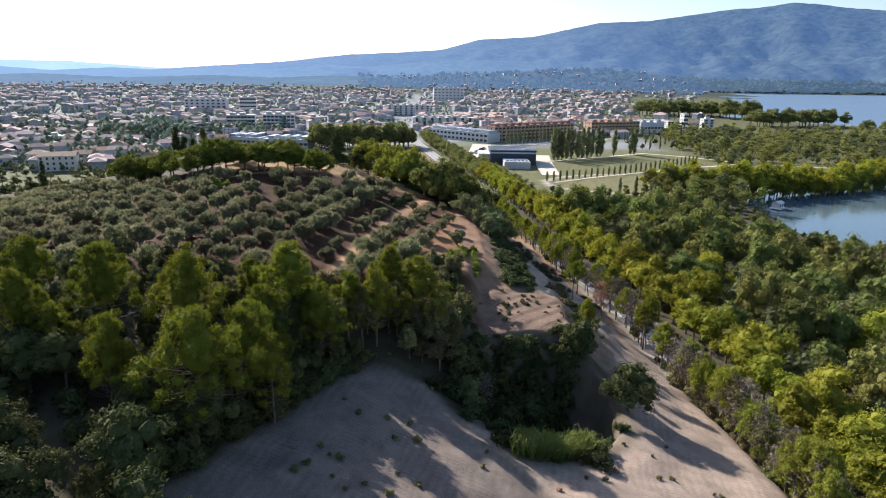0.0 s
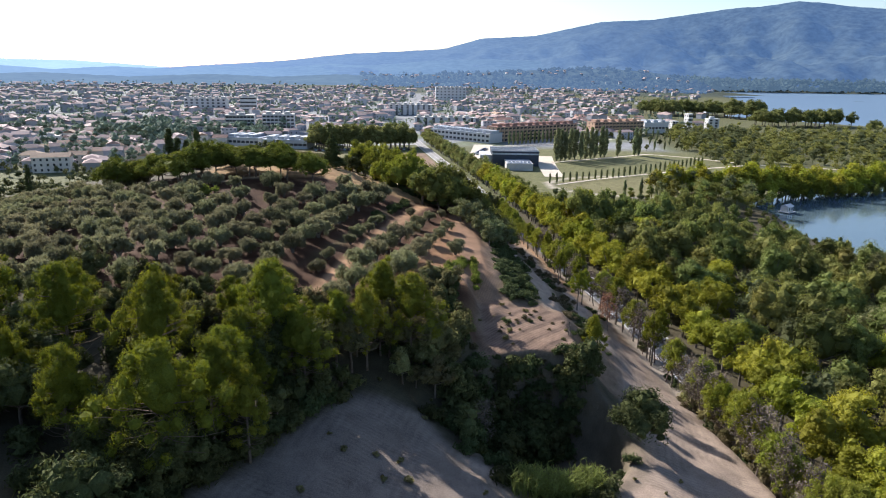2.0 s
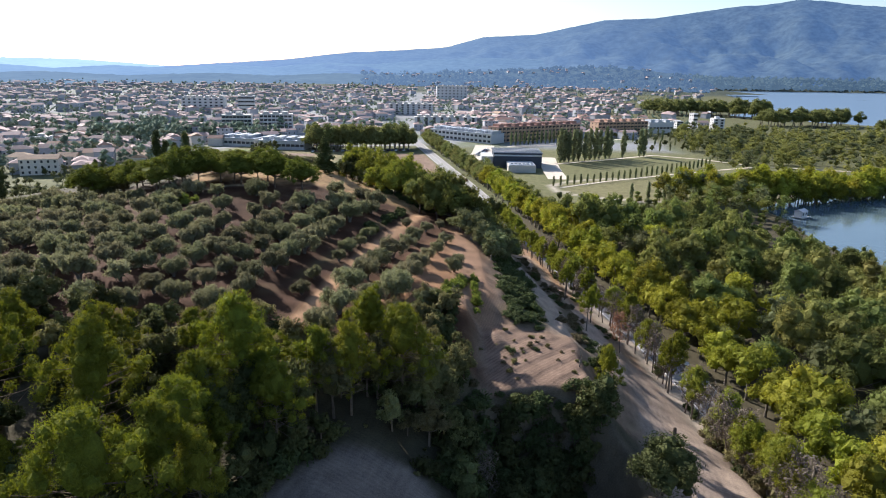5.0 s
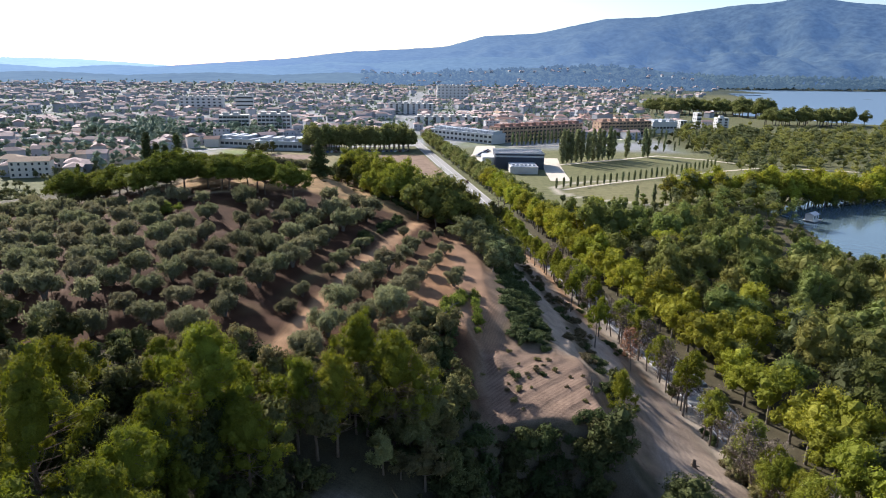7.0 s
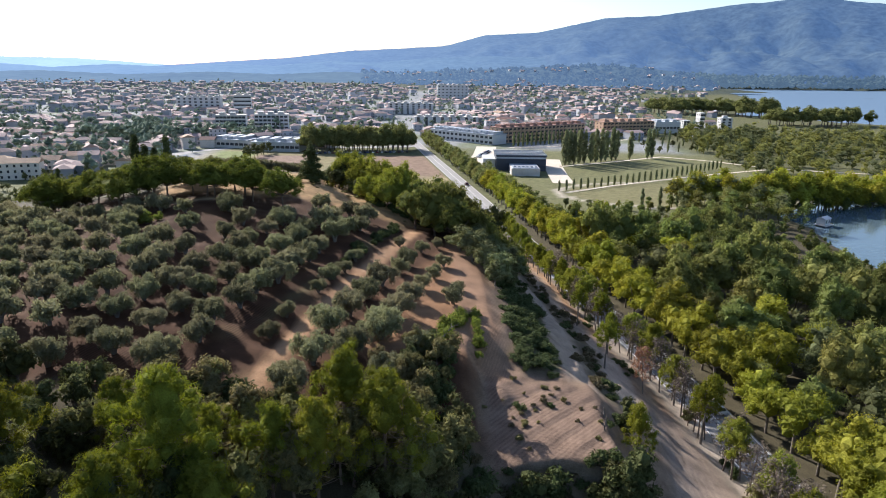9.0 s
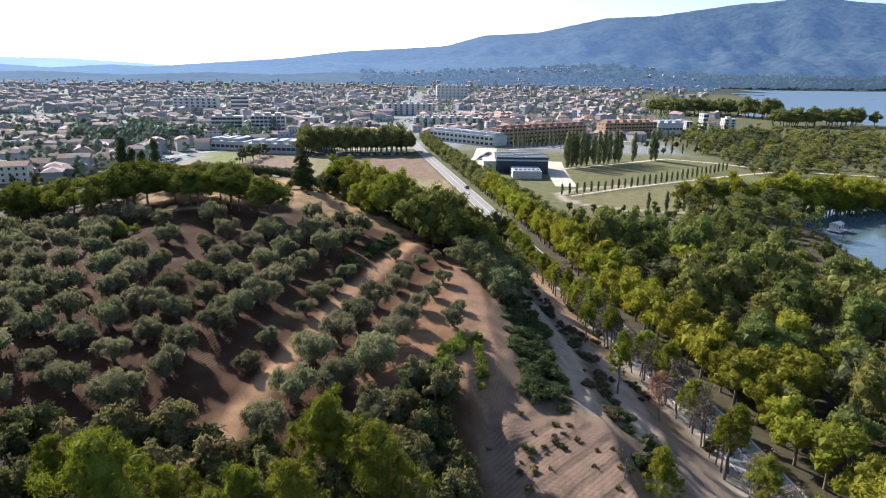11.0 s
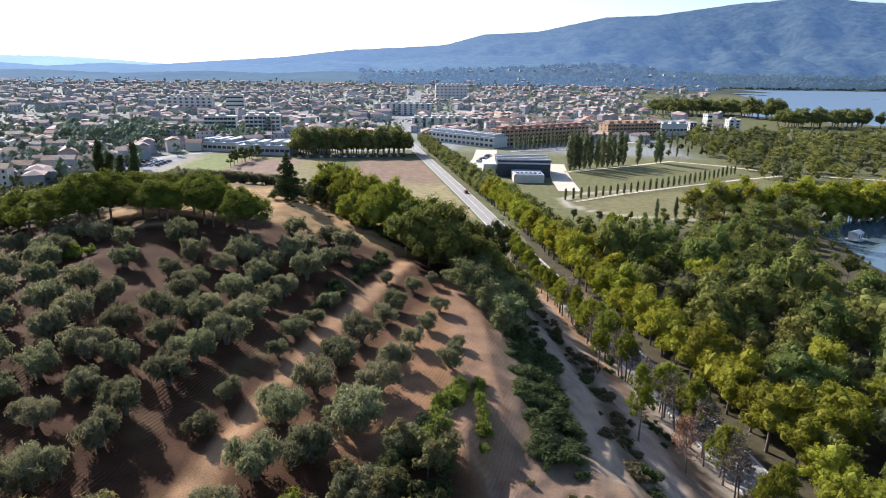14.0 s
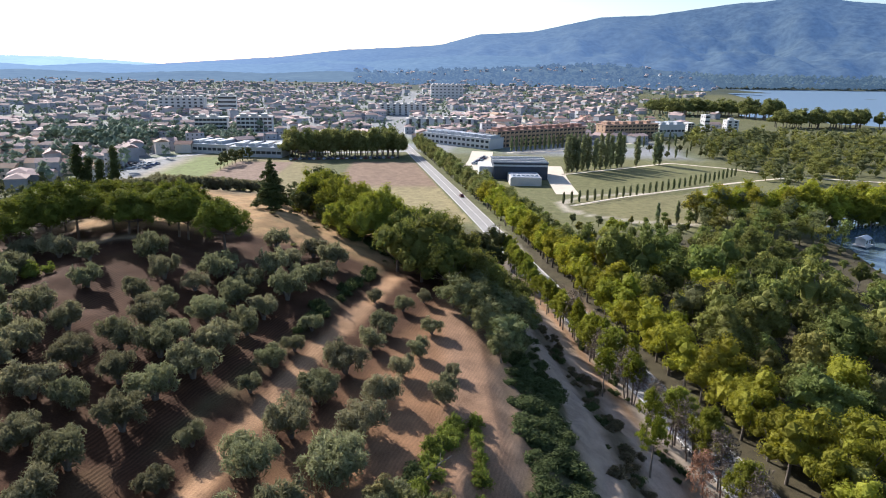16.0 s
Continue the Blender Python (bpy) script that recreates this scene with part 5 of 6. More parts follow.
for k in range(18):
    s = k / 17
    poplar.set(66 + 69 * s, 572 + 43 * s, 0.85 + 0.08 * rng.random(), label="clipped dark poplar before the brick flats")
for k in range(3):
    poplar.set(98 + 9 * k, 338 + 2 * k, 0.7 + 0.15 * rng.random(), label="young poplar by the running track")
for k in range(4):
    for j in range(12):
        (poplar if j % 3 else oak).set(175 + 9 * j + rng.normal(), 545 + 34 * k + 2.5 * j + rng.normal(), 0.55 + 0.2 * rng.random(), label="young park tree in rows near the lake")
park = []
for k in range(640):
    x, y = 200 + 330 * rng.random(), 430 + 260 * rng.random()
    if x - 205 > 0.2 * (y - 430) - 20 and lake_depth(np.array([x]), np.array([y]))[0] < -5 and abs(y - 500 + 0.3 * (x - 226)) > 6:
        park.append((x, y, 0.75 + 0.55 * rng.random()))
for x0, x1, y0, y1, count, s in ((325, 450, 985, 1035, 46, 1.9), (428, 470, 930, 960, 14, 2.2), (400, 520, 800, 850, 36, 1.8), (500, 740, 720, 765, 46, 1.25)):
    for k in range(count):
        far_plane.set(x0 + (x1 - x0) * (k + rng.random()) / count, y0 + (y1 - y0) * rng.random(), s * (0.85 + 0.3 * rng.random()), 0.95, label="large plane tree on the town shore of the lake")


def joined_trees(name, label, category, places, seed, mat):
    """Trees too far and too many to tell apart."""
    r = np.random.default_rng(seed)
    g = Geo()
    for x, y, s in places:
        z = max(H(x, y), 0.0)
        hh = 11 * s
        near = y < 420 and x > 0
        mid = y < 720 and x > 150
        for c in range(11 if near else 9 if mid else 6 if y < 720 else 2):
            u = r.random()
            a, q = r.random() * math.tau, math.sqrt(r.random()) * 3.0 * s * math.sqrt(1 - 0.7 * u * u)
            cc = (x + math.cos(a) * q, y + math.sin(a) * q, z + hh * ((0.15 if mid else 0.35) + (0.8 if mid else 0.6) * u))
            rad = s * (1.4 + 0.7 * r.random()) * (1 if near else 1.5 if mid else 1.4 if y < 720 else 1.5 if y < 2000 else 2.6)
            core(g, cc, rad * (0.6 if near or mid else 0.75), r, 0.8, 0)
            sprays(g, cc, rad, 62 if near else 22 if mid else 12 if y < 720 else 4, 0.40 if near else 0.6 if y < 720 else 0.9, r)
        if y < 720:
            tube(g, ((x, y, z - 0.5), (x, y, z + hh * 0.5)), (0.25, 0.12), 4)
    return tagged(new(name, g.mesh(name, mat)), label, category, kind="stuff")


for k, (m, c) in enumerate(((M_LEAF, "mixed green"), (M_LEAF_GREY, "grey-green"), (M_LEAF_BROWN, "olive-brown"), (M_BROW, "dark green"))):
    joined_trees("woodland", c + " lakeside woodland", "wood", [p for i, p in enumerate(far_spots) if (0, 1, 0, 1, 2, 3)[i % 6] == k], 61 + 10 * k, m)
shore = [(112 + 172 * k / 60 + rng.normal() * 2, 334 + 52 * (k / 60) ** 2 + rng.normal() * 2.5, 0.45 + 0.25 * rng.random()) for k in range(61)]
joined_trees("shore_bushes", "dense green bushes under the planes on the shore", "bushes", shore, 67, M_LEAF)
joined_trees("park_trees", "grey-green park trees between field and lake", "trees", park[::2], 63, M_LEAF_GREY)
joined_trees("park_trees", "dark green park trees between field and lake", "trees", park[1::2], 68, M_LEAF)
flank = []
for k in range(420):
    x, y = -330 + 290 * rng.random(), 285 + 150 * rng.random()
    if y < 425 - 0.06 * (x + 330) + 8 * math.sin(x * 0.1) and x < -45 - 0.2 * (y - 285) + 30 and abs(x + 108) > 12:
        flank.append((x, y, 0.3 + 0.3 * rng.random()))
joined_trees("flank_scrub", "grey-green scrub along the foot of the hill", "trees", flank, 64, M_LEAF_GREY)
hedge = [(-124.5 + 6 * (k / 11) + rng.normal(), 474 + 44 * (k / 11) + rng.normal() * 1.5, 0.6 + 0.25 * rng.random()) for k in range(12)]
joined_trees("hedge", "dark hedge of bushes between the fields", "hedge", hedge, 66, M_OAK)

# ---------------------------------------------------------------- buildings
WINDOW = Geo()
box(WINDOW, -0.55, 0.55, -0.04, 0.04, -0.7, 0.7)
WINDOW_MESH = WINDOW.mesh("window", M_GLASS)
WIDE = Geo()
box(WIDE, -1.5, 1.5, -0.06, 0.06, -0.95, 0.95)
WIDE_MESH = WIDE.mesh("window", M_GLASS)
BALC = Geo()
box(BALC, -1.7, 1.7, -1.3, 0, -0.12, 0.0)
box(BALC, -1.7, 1.7, -1.3, -1.2, 0.0, 0.95)
BALC_MESH = BALC.mesh("balcony", M_BRICK)


def house_shapes(w, d, h, rise, hip):
    wall, roof = Geo(), Geo()
    box(wall, -w / 2, w / 2, -d / 2, d / 2, -0.5, h)
    e = 0.45
    if rise > 0:
        k = w / 2 - (d / 2 if hip else -e)
        vs = [(-w / 2 - e, -d / 2 - e, h), (w / 2 + e, -d / 2 - e, h), (w / 2 + e, d / 2 + e, h), (-w / 2 - e, d / 2 + e, h), (-k, 0, h + rise), (k, 0, h + rise)]
        roof.add(vs, ((0, 1, 5, 4), (2, 3, 4, 5), (1, 2, 5), (3, 0, 4), (3, 2, 1, 0)))
    else:
        box(roof, -w / 2 - 0.1, w / 2 + 0.1, -d / 2 - 0.1, d / 2 + 0.1, h, h + 0.35)
        box(roof, -w / 6, w / 6, -d / 6, d / 6, h + 0.35, h + 2.2)
    spots = []
    for fl in range(max(1, int(h // 3))):
        for i in range(max(2, int(w // 3.2))):
            spots.append((-w / 2 + (i + 0.5) * w / max(2, int(w // 3.2)), -d / 2 - 0.03, 1.6 + 3 * fl, 0))
        spots.append((w / 2 + 0.03, 0, 1.6 + 3 * fl, 90))
        spots.append((-w / 2 - 0.03, 0, 1.6 + 3 * fl, 90))
    return wall, roof, spots


HOUSES = []
for w, d, h, rise, hip in ((11, 9, 6, 2.2, False), (14, 10, 6.3, 2.4, True), (9, 9, 8.5, 1.8, False), (20, 10, 9, 2.2, False), (13, 11, 9.2, 0, False), (24, 13, 12.3, 0, False)):
    gw, gr, sp = house_shapes(w, d, h, rise, hip)
    HOUSES.append((gw.mesh("wall", M_RENDER), gr.mesh("roof", M_TILE if rise else M_CONCRETE), sp, w, d, h))


def house(k, x, y, turn, label):
    wm, rm, sp, w, d, h = HOUSES[k]
    root = thing("house" if k < 4 else "apartment_building", label, "house" if k < 4 else "apartment block", "houses of the town")
    root.matrix_basis = pose(x, y, H(x, y), 0, 0, turn)
    part("wall", wm, None, root)
    part("roof", rm, None, root)
    for px, py, pz, a in [q for q in sp if q[3] == 0]:
        o = part("window", WINDOW_MESH, None, root)
        o.matrix_basis = pose(px, py, pz, 0, 0, a)


LABELS = ("cream-rendered house with clay tile roof", "broad house with hipped tile roof", "tall narrow house with tile roof", "terraced row under one tile roof", "flat-roofed pale rendered town house", "pale apartment block with flat roof")
r = np.random.default_rng(12)
taken = []


def free(x, y, gap):
    if abs(x - road_x(y)) < 16 or lake_depth(np.array([x]), np.array([y]))[0] > -12:
        return False
    if any((x - a) ** 2 + (y - b) ** 2 < gap * gap for a, b in taken):
        return False
    taken.append((x, y))
    return True


n_near = 0
for k in range(900):
    if n_near >= 52:
        break
    if r.random() < 0.55:
        x, y = -400 + 230 * r.random(), 395 + 200 * r.random()
        if x > -175 and y < 540:
            continue
    else:
        x, y = 60 + 200 * r.random(), 700 + 170 * r.random()
        if y < 690 + 0.5 * (x - 60):
            continue
    if free(x, y, 13.5):
        kk = int(r.choice(6, p=(0.36, 0.27, 0.22, 0.1, 0.04, 0.01)))
        house(kk, x, y, float(r.choice((0, 90, 180)) + r.normal() * 10 + 15), LABELS[kk])
        n_near += 1

# the rest of the town
tw, tr, town_trees = Geo(), Geo(), []
for k in range(5200):
    y = 560 + 1500 * r.random() ** 1.15
    x = (-0.78 + 1.18 * r.random()) * y + 20
    if y < 640 and x > -130 or x > 0.30 * y and y > 600 and r.random() < 0.75 or x > 190 and y < 760:
        continue
    dens = wobble(np.array([x]), np.array([y]), 160, 77)[0]
    if dens < -0.12 or r.random() < 0.3:
        if r.random() < 0.5 and lake_depth(np.array([x]), np.array([y]))[0] < -5:
            town_trees.append((x, y, 0.5 + 0.5 * r.random()))
        continue
    if not free(x, y, 11 if y < 1000 else 13):
        continue
    w, d = 9 + 8 * r.random(), 8 + 4 * r.random()
    h = float(r.choice((4.5, 5.5, 6.5, 8, 10, 12), p=(0.3, 0.3, 0.2, 0.12, 0.05, 0.03)))
    if r.random() < 0.05:
        w, d, h = 34, 18, 7
    gw, gr, sp = house_shapes(w, d, h, 2.0 if h < 11 and w < 30 else 0, r.random() < 0.4)
    m = pose(x, y, H(x, y), 0, 0, float(r.choice((0, 90)) + 20 + r.normal() * 12))
    tw.add([m @ Vector(p) for p in gw.v], gw.f)
    tr.add([m @ Vector(p) for p in gr.v], gr.f)
    if y < 1000:
        for px, py, pz, a in sp[:-2]:
            mm = m @ pose(px, py, pz, 0, 0, a)
            tw.add([mm @ Vector(q) for q in ((-0.5, -0.05, -0.6), (0.5, -0.05, -0.6), (0.5, -0.05, 0.6), (-0.5, -0.05, 0.6))], ((0, 1, 2, 3),), 1)
for k in range(420):
    x, y = -430 + 240 * r.random(), 400 + 165 * r.random()
    if not free(x, y, 11.5):
        continue
    gw, gr, sp = house_shapes(9 + 6 * r.random(), 8 + 2 * r.random(), float(r.choice((5.5, 6.5, 8.5))), 2.0, r.random() < 0.4)
    m = pose(x, y, H(x, y), 0, 0, float(r.choice((0, 90)) + 20 + r.normal() * 12))
    tw.add([m @ Vector(p) for p in gw.v], gw.f)
    tr.add([m @ Vector(p) for p in gr.v], gr.f)
    for px, py, pz, a in sp:
        mm = m @ pose(px, py, pz, 0, 0, a)
        tw.add([mm @ Vector(q) for q in ((-0.5, -0.05, -0.6), (0.5, -0.05, -0.6), (0.5, -0.05, 0.6), (-0.5, -0.05, 0.6))], ((0, 1, 2, 3),), 1)
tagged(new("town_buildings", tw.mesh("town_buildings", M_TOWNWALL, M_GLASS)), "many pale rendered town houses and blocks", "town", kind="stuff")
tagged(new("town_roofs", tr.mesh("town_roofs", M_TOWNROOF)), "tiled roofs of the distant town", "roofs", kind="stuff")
for k in range(1300):
    y = 640 + 1500 * r.random()
    x = (-0.7 + 1.1 * r.random()) * y
    if lake_depth(np.array([x]), np.array([y]))[0] < -8 and abs(x - road_x(min(y, 699))) > 10:
        town_trees.append((x, y, 0.5 + 0.6 * r.random()))
for k in range(210):
    x, y = -420 + 280 * r.random(), (400 if k % 2 else 560) + 130 * r.random()
    if x > -170 and y < 545:
        continue
    town_trees.append((x, y, 0.8 + 0.6 * r.random()))
shore_far = []
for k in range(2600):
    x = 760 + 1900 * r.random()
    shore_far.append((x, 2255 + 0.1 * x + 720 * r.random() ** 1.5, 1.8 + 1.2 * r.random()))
# these trees glow faintly blue in place of distance haze
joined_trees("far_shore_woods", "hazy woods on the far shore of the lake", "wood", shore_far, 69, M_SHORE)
for k in range(70):
    town_trees.append((-238 + 22 * r.normal(), 562 + 13 * r.normal(), 1.1 + 0.5 * r.random()))
for k in range(50):
    town_trees.append((-180 + 18 * r.normal(), 585 + 10 * r.normal(), 0.9 + 0.5 * r.random()))
for k in range(1500):
    y = 620 + 1250 * r.random()
    x = (-0.75 + 1.1 * r.random()) * y
    if lake_depth(np.array([x]), np.array([y]))[0] < -8 and abs(x - road_x(min(y, 699))) > 12 and not (y < 700 and x > -120):
        town_trees.append((x, y, 0.55 + 0.55 * r.random()))
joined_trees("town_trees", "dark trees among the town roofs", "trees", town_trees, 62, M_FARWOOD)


# villas and woods on the foothills
from mathutils.bvhtree import BVHTree
slopes = []
for o in list(bpy.data.objects):
    if o.name in ("backdrop_foothill", "backdrop_mountain"):
        slopes.append(BVHTree.FromPolygons([v.co for v in o.data.vertices], [p.vertices for p in o.data.polygons]))


def on_slope(x, y):
    zs = [h[0].z for h in (b.ray_cast(Vector((x, y, 900)), Vector((0, 0, -1))) for b in slopes) if h[0] is not None]
    return max(zs) if zs else None


vw, vr, vt = Geo(), Geo(), Geo()
for k in range(2400):
    az, d = radians(-6 + 39 * r.random()), 2080 + 900 * r.random() ** 1.4
    x, y = math.sin(az) * d, math.cos(az) * d
    z = on_slope(x, y)
    if z is None or z < 4 or z > 150 or lake_depth(np.array([x]), np.array([y]))[0] > -30:
        continue
    patch = wobble(np.array([x]), np.array([y]), 240, 88)[0]
    if patch > 0.12 and k % 4 == 0 and az < radians(24):
        gw, gr, sp = house_shapes(10 + 6 * r.random(), 9, 6 + 3 * r.random(), 2.0, True)
        m = pose(x, y, z - 1, 0, 0, 180 * r.random())
        vw.add([m @ Vector(p) for p in gw.v], gw.f)
        vr.add([m @ Vector(p) for p in gr.v], gr.f)
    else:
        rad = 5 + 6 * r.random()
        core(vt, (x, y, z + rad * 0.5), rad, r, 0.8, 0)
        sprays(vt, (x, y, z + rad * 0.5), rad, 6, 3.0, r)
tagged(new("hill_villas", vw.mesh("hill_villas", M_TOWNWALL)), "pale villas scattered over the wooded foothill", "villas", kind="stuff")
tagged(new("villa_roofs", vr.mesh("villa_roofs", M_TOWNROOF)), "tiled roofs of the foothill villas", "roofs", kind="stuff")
# tree clumps share the foothill's emissive haze colour
tagged(new("hill_woods", vt.mesh("hill_woods", M_FOOT)), "dark woods on the foothill under a blue haze glow", "wood", kind="stuff")


def block(name, label, category, x0, y0, x1, y1, depth, h, wall, roof_mat, floors, bays, balconies, roof_label=""):
    """A long building whose front runs from one corner to the other."""
    L = math.hypot(x1 - x0, y1 - y0)
    root = thing(name, label, category)
    root.matrix_basis = pose(x0, y0, H((x0 + x1) / 2, (y0 + y1) / 2), 0, 0, math.degrees(math.atan2(y1 - y0, x1 - x0)))
    g = Geo()
    box(g, 0, L, 0, depth, -0.5, h)
    part("wall", g, wall, root)
    g = Geo()
    box(g, -0.3, L + 0.3, -0.4, depth + 0.3, h, h + 0.5)
    for k in range(int(L // 9)):
        box(g, 3 + 9 * k, 8 + 9 * k, 2.5, depth - 3, h + 0.5, h + 2.6)
    part("roof", g, roof_mat, root, roof_label)
    for f in range(floors):
        for b in range(bays):
            px, pz = (b + 0.5) * L / bays, (f + 0.5) * h / floors
            part("window", WIDE_MESH, None, root).matrix_basis = pose(px, -0.04, pz)
            if balconies and f:
                part("balcony", BALC_MESH, None, root).matrix_basis = pose(px, 0, pz - 1.2)
        for s in (0.3, 0.7):
            part("window", WINDOW_MESH, None, root).matrix_basis = pose(-0.04, depth * s, (f + 0.5) * h / floors, 0, 0, 90)
    return root


block("brick_flats", "long four-storey ochre brick apartment block with balconies", "apartment block", 57, 594, 141, 650, 14, 13, M_BRICK, M_TILE, 4, 22, True)
block("brick_flats", "four-storey brick apartment block with red attic storey", "apartment block", 163, 668, 219, 690, 14, 13, M_BRICK, M_TILE, 4, 14, True)
block("school_building", "low white modern building with window bands", "school", -2, 632, 50, 582, 18, 8, M_WHITE, M_SHEET, 2, 15, False)
block("lakeside_hall", "white gabled hall near the lake", "hall", 224, 700, 252, 708, 16, 11, M_WHITE, M_SHEET, 1, 7, False)
block("industrial_shed", "long low workshop with pale metal roof", "workshop", -170, 548, -140, 540, 24, 6, M_CONCRETE, M_SHEET, 1, 8, False)
block("industrial_shed", "grey showroom with flat metal roof", "workshop", -134, 528, -98, 524, 22, 6.5, M_SHEET, M_SHEET, 1, 10, False)
block("town_block", "red-brown corner building beside the plane trees", "apartment block", -96, 552, -84, 550, 16, 10, M_BRICK, M_TILE, 3, 4, False)
for x, y, w, h in ((272, 752, 7, 9), (293, 760, 5, 17), (315, 757, 13, 12)):
    block("lakeside_tower", "slim white concrete tower near the lake", "tower", x, y, x + w, y + 1, 9, h, M_WHITE, M_WHITE, 4, 2, False)
for x, y, w, h in ((-196, 640, 26, 17), (-165, 655, 30, 17), (8, 1330, 60, 28), (-330, 900, 55, 20), (-250, 880, 20, 24), (-60, 930, 60, 14), (-20, 760, 70, 9)):
    block("apartment_building", "tall pale rendered apartment block among the roofs", "apartment block", x, y, x + w, y + 4, 14, h, M_WHITE, M_CONCRETE, 5, 8, False)

# sports hall
hall = thing("sports_hall", "dark blue sports hall with white roof bands", "sports hall")
hall.matrix_basis = pose(40, 446, 1.4, 0, 0, -2)
g = Geo()
box(g, 0, 31, 0, 28, -0.5, 9.2)
part("wall", g, M_NAVY, hall)
g = Geo()
box(g, -0.4, 31.4, -0.4, 28.4, 9.2, 9.7)
part("roof", g, M_NAVY, hall)
for k in range(4):
    g = Geo()
    box(g, -0.4, 31.4, 1.5 + 7 * k, 2.5 + 7 * k, 9.7, 10.3)
    part("roof_monitor", g, M_WHITE, hall)
g = Geo()
box(g, 0.2, 30.8, -0.2, 0, 7.6, 8.6)
part("window_band", g, M_SHEET, hall)
g = Geo()
box(g, 8, 25, -20, -0.3, -0.5, 4.4)
annex = part("annex", g, M_CONCRETE, hall, "low concrete changing rooms")
g = Geo()
box(g, 8.6, 24.4, -19.4, -0.9, 4.4, 4.7)
for k in range(6):
    box(g, 9.5 + 2.5 * k, 11 + 2.5 * k, -16, -14.5, 4.7, 5.5)
part("annex_roof", g, M_SHEET, annex)
g = Geo()
box(g, -8, -0.3, 4, 24, -0.5, 6.8)
part("entrance_block", g, M_WHITE, hall, "white entrance block")
strip("pavement", [(74, 402), (76, 430), (80, 470), (84, 500)], 6, 0.06, M_PAVE, "pale pink paving beside the sports hall", "paving")
strip("pavement", [(31, 480), (38, 520), (44, 572)], 8, 0.06, M_PAVE, "sandy car park behind the avenue", "car park")
strip("path", [(30 + 40, 374), (100, 396), (140, 420), (180, 443), (225, 465)], 1.2, 0.06, M_PAVE, "pale gravel path across the grass", "path")
strip("path", [(84, 466), (130, 494), (169, 520), (198, 500), (226, 466), (300, 440)], 1.6, 0.06, M_PAVE, "pale gravel path past the poplars", "path")
strip("path", [(62, 566), (100, 578), (140, 610), (180, 640)], 1.5, 0.06, M_PAVE, "pale path before the flats", "path")
strip("side_road", [(-11, 568), (-60, 556), (-140, 560), (-175, 520), (-190, 470)], 4.5, 0.07, M_ASPHALT, "grey town street", "street")

# boathouse on the near lake
bh = thing("boathouse", "small white boathouse on the lake edge", "boathouse")
bh.matrix_basis = pose(168.3, 311.8, 0.2, 0, 0, 35)
g = Geo()
box(g, -2.4, 2.4, -1.8, 1.8, 0.4, 3.0)
part("wall", g, M_WHITE, bh)
g = Geo()
g.add([(-2.8, -2.1, 2.9), (2.8, -2.1, 2.9), (2.8, 2.1, 2.9), (-2.8, 2.1, 2.9), (-2.8, 0, 3.9), (2.8, 0, 3.9)], ((0, 1, 5, 4), (2, 3, 4, 5), (1, 2, 5), (3, 0, 4), (3, 2, 1, 0)))
part("roof", g, M_SHEET, bh)
g = Geo()
box(g, -3.4, 3.4, -3.0, 2.4, 0.15, 0.4)
for x in (-3, 0, 3):
    box(g, x - 0.12, x + 0.12, -2.8, -2.55, -2.5, 0.15)
part("deck", g, M_CONCRETE, bh)
for x in (-1.2, 1.2):
    part("window", WINDOW_MESH, None, bh).matrix_basis = pose(x, -1.82, 1.8)


# ---------------------------------------------------------------- vehicles
def car_parts(paint):
    b, c = Geo(), Geo()
    prof = ((-2.05, 0.35), (-2.1, 0.75), (-1.9, 0.95), (1.2, 0.95), (2.0, 0.8), (2.1, 0.4))
    vs = [(x, s * 0.86, z) for s in (-1, 1) for x, z in prof]
    n = len(prof)
    b.add(vs, [tuple(range(n)), tuple(range(2 * n - 1, n - 1, -1))] + [(k, n + k, n + (k + 1) % n, (k + 1) % n) for k in range(n)])
    cab = ((-1.75, 0.95), (-1.35, 1.42), (0.2, 1.45), (0.95, 0.95))
    vs = [(x, s * (0.80 if z < 1 else 0.66), z) for s in (-1, 1) for x, z in cab]
    c.add(vs, [(0, 1, 2, 3), (7, 6, 5, 4)] + [(k, 4 + k, 4 + (k + 1) % 4, (k + 1) % 4) for k in range(4)])
    return b.mesh("body", paint), c.mesh("cabin", M_GLASS)


WHEEL = Geo()
ring = [(math.cos(k * math.tau / 12) * 0.32, s * 0.1, math.sin(k * math.tau / 12) * 0.32) for s in (-1, 1) for k in range(12)]
WHEEL.add(ring, [tuple(range(12)), tuple(range(23, 11, -1))] + [(k, 12 + k, 12 + (k + 1) % 12, (k + 1) % 12) for k in range(12)])
WHEEL_MESH = WHEEL.mesh("wheel", M_TYRE)
ROOFPANEL = Geo()
box(ROOFPANEL, -1.33, 0.18, -0.64, 0.64, 1.45, 1.48)
PAINTS = [(material(n + "_car_paint", c, 0.3, 0.5, 0.05, spec=0.5), n) for n, c in (("white", (0.75, 0.75, 0.74)), ("dark_red", (0.14, 0.02, 0.02)), ("silver", (0.45, 0.46, 0.47)), ("black", (0.02, 0.02, 0.022)), ("blue", (0.05, 0.09, 0.2)))]
CARS = [(*car_parts(m), ROOFPANEL.mesh("roof_panel", m), n.replace("_", " ")) for m, n in PAINTS]


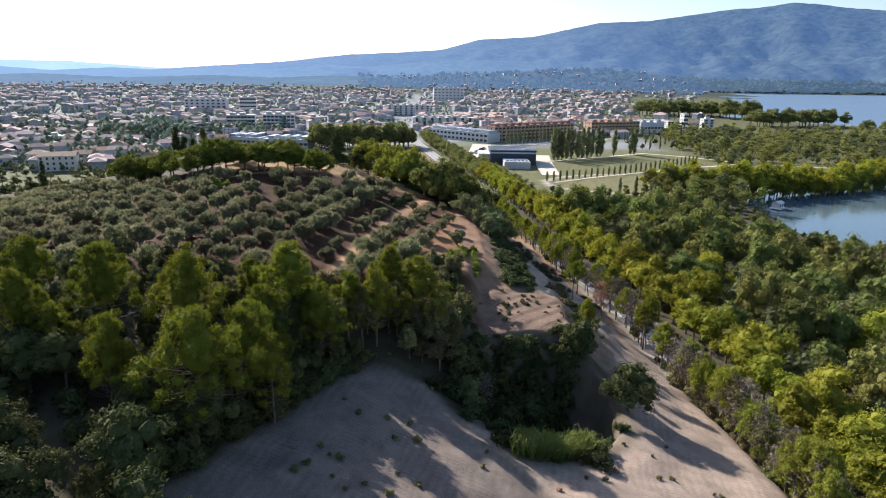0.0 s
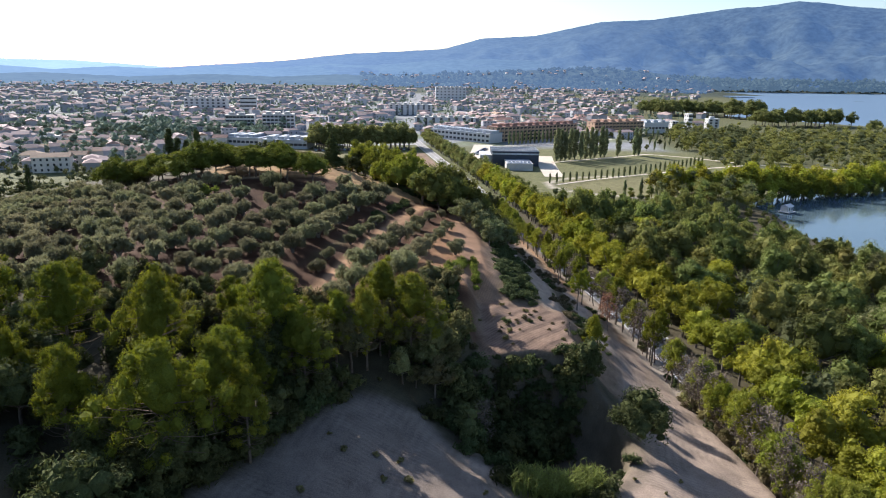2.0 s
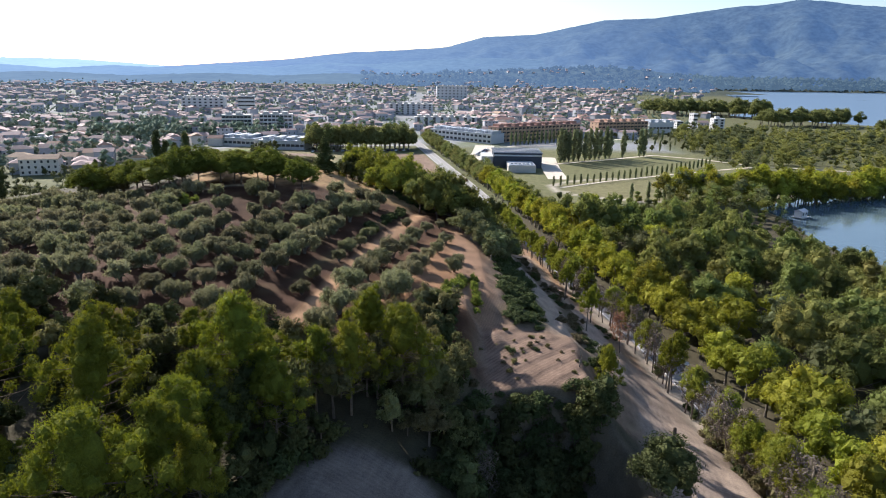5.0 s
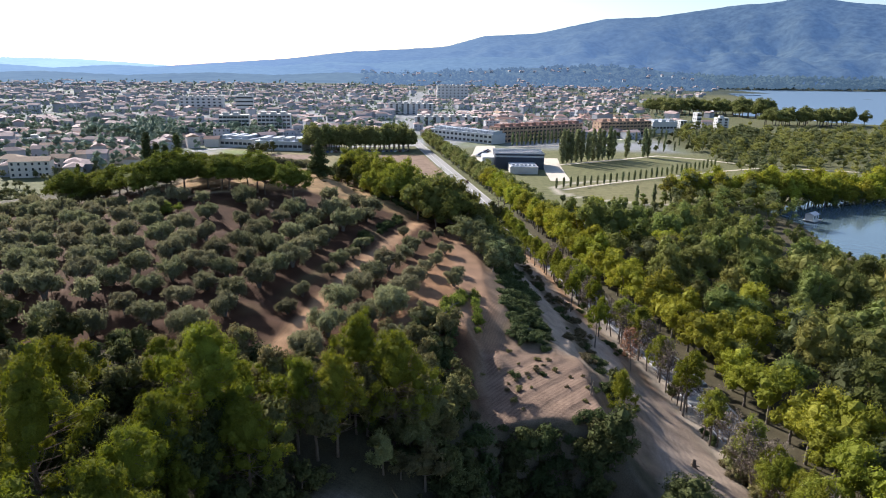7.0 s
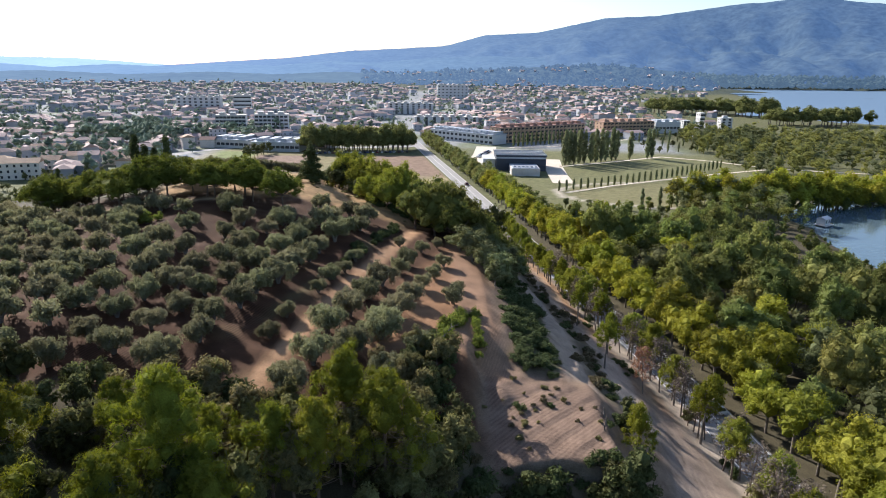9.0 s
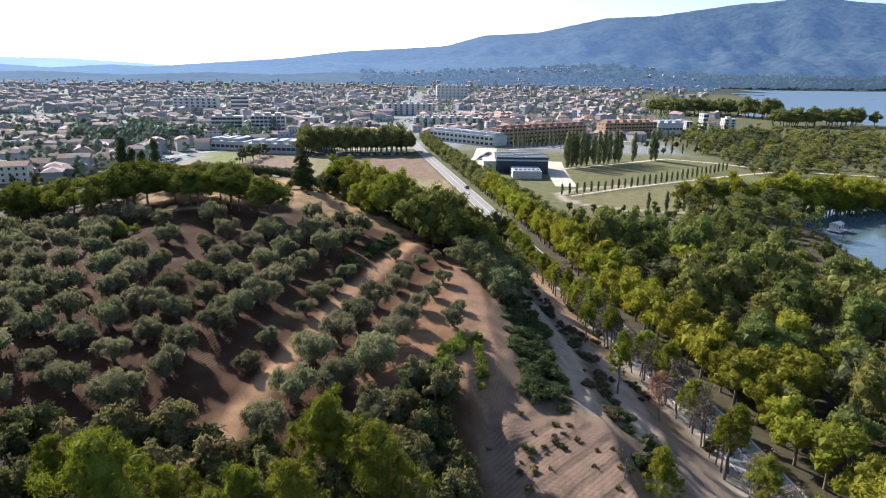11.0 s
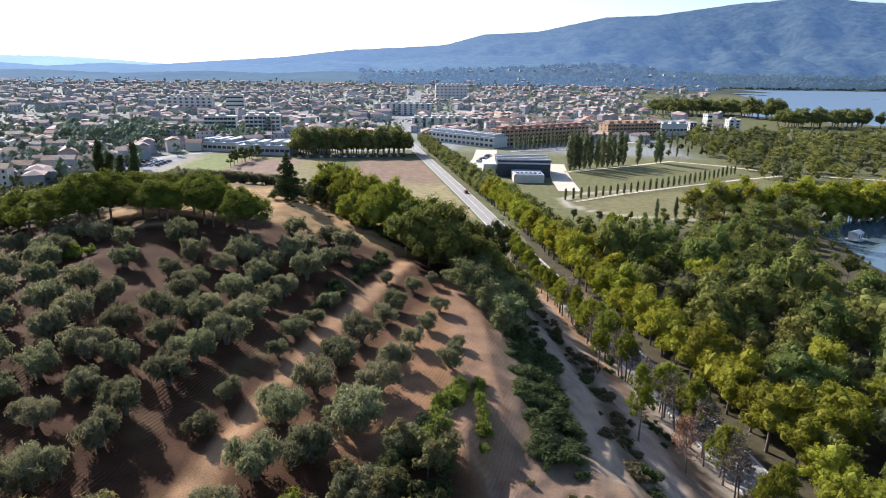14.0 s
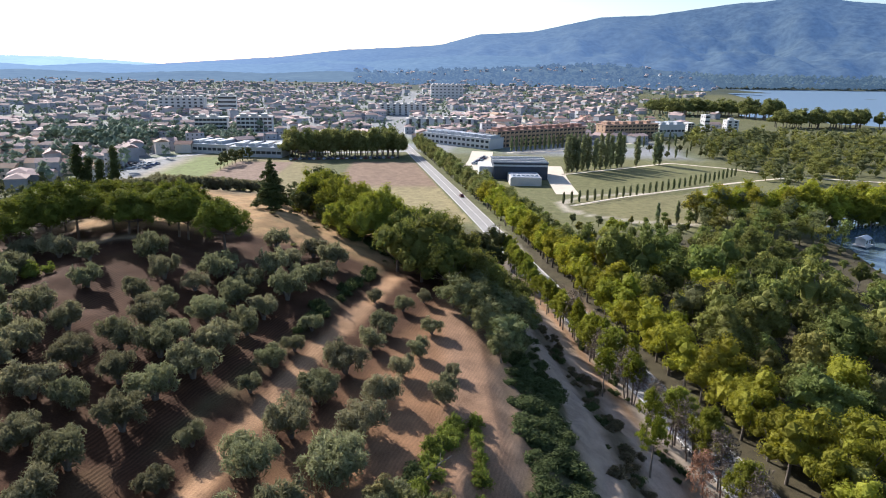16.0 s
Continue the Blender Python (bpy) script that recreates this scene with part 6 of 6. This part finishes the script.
def car(k, x, y, turn, state):
    bm_, cm_, rm_, n = CARS[k]
    root = thing("car", n + " car " + state, "car")
    root.matrix_basis = pose(x, y, H(x, y) + 0.06, 0, 0, turn)
    part("body", bm_, None, root)
    part("cabin", cm_, None, root)
    part("roof_panel", rm_, None, root)
    for wx in (-1.3, 1.3):
        for wy in (-0.8, 0.8):
            part("wheel", WHEEL_MESH, None, root).matrix_basis = pose(wx, wy, 0.32)


car(1, float(road_x(392)) + 1.7, 392, 98, "on the asphalt road")
car(2, float(road_x(152)) + 1.8, 152, 90, "on the road under the pines")
for k in range(24):
    car(k % 5, -90 + 3.1 * k + r.normal() * 0.3, 514.5 + 0.6 * k, 88 + r.normal() * 3, "parked below the plane trees")
for k in range(12):
    car((k * 2) % 5, 33 + 0.9 * k, 505 + 3.0 * k, 12, "parked on the sandy car park")
for k in range(16):
    car((k * 3) % 5, 236 + 3.0 * k, 664 + 1.1 * k, 90, "parked near the lake")
for k in range(20):
    car((k * 2 + 1) % 5, -186 + 4.5 * (k % 5), 470 + 6 * (k // 5), 90 + r.normal() * 4, "parked at the edge of the town")

# roadside pole
pole = thing("utility_pole", "thin dark timber pole beside the road", "pole")
pole.matrix_basis = pose(27.4, 296, H(27.4, 296))
g = Geo()
tube(g, ((0, 0, -0.5), (0, 0, 9.5)), (0.16, 0.11), 8)
part("post", g, M_BARK, pole)
g = Geo()
box(g, -0.9, 0.9, -0.06, 0.06, 8.8, 8.95)
part("crossarm", g, M_BARK, pole)

# stones and a stump on the sand
M_REDSTONE = material("red_stone", (0.26, 0.13, 0.08), 0.9, 1.5, 0.3, 8.0, 0.5)


def stone(x, y, s, seed):
    g = Geo()
    heartwood(g, (0, 0, 0.18 * s), 0.5 * s, 0.38 * s, np.random.default_rng(seed), 2)
    ob = tagged(new("boulder", g.mesh("boulder", M_REDSTONE)), "reddish boulder lying on the sand", "boulder", "boulders on the sand")
    ob.matrix_basis = pose(x, y, H(x, y))


for k, (x, y, s) in enumerate(((21.1, 78.6, 1.2), (22.2, 78.1, 0.9), (13.4, 71.7, 0.8))):
    stone(x, y, s, 900 + k)
stump = thing("tree_stump", "dark broken tree stump on the sandy track", "stump")
stump.matrix_basis = pose(38.8, 116.9, H(38.8, 116.9))
g = Geo()
tube(g, ((0, 0, -0.3), (0.05, 0, 0.5), (0.15, 0.1, 1.1)), (0.5, 0.32, 0.24), 8)
part("trunk", g, M_BARK, stump)
g = Geo()
for a in range(5):
    tube(g, ((0, 0, 0.2), (math.cos(a * 1.3) * 0.5, math.sin(a * 1.3) * 0.5, 0.08), (math.cos(a * 1.3) * 1.0, math.sin(a * 1.3) * 1.0, -0.1)), (0.2, 0.12, 0.04), 5)
part("root", g, M_BARK, stump)

# weeds on the bare sand
for k in range(46):
    x, y = -34 + 32 * r.random(), 196 + 38 * r.random()
    tuft.set(x, y, 0.6 + 1.0 * r.random(), 0.7, label="dry grass tuft on the hill brow")
for k in range(30):
    x, y = -18 + 26 * r.random(), 62 + 34 * r.random()
    if x > 8 - 0.5 * max(0, y - 80):
        continue
    tuft.set(x, y, 0.5 + 0.7 * r.random())
for k in range(16):
    tuft.set(14 + 28 * r.random(), 60 + 28 * r.random(), 0.4 + 0.5 * r.random())
for k in range(12):
    tuft.set(7 + 17 * r.random(), 110 + 20 * r.random(), 0.5 + 0.9 * r.random())

for kind in Plant.kinds:
    kind.join_rest()
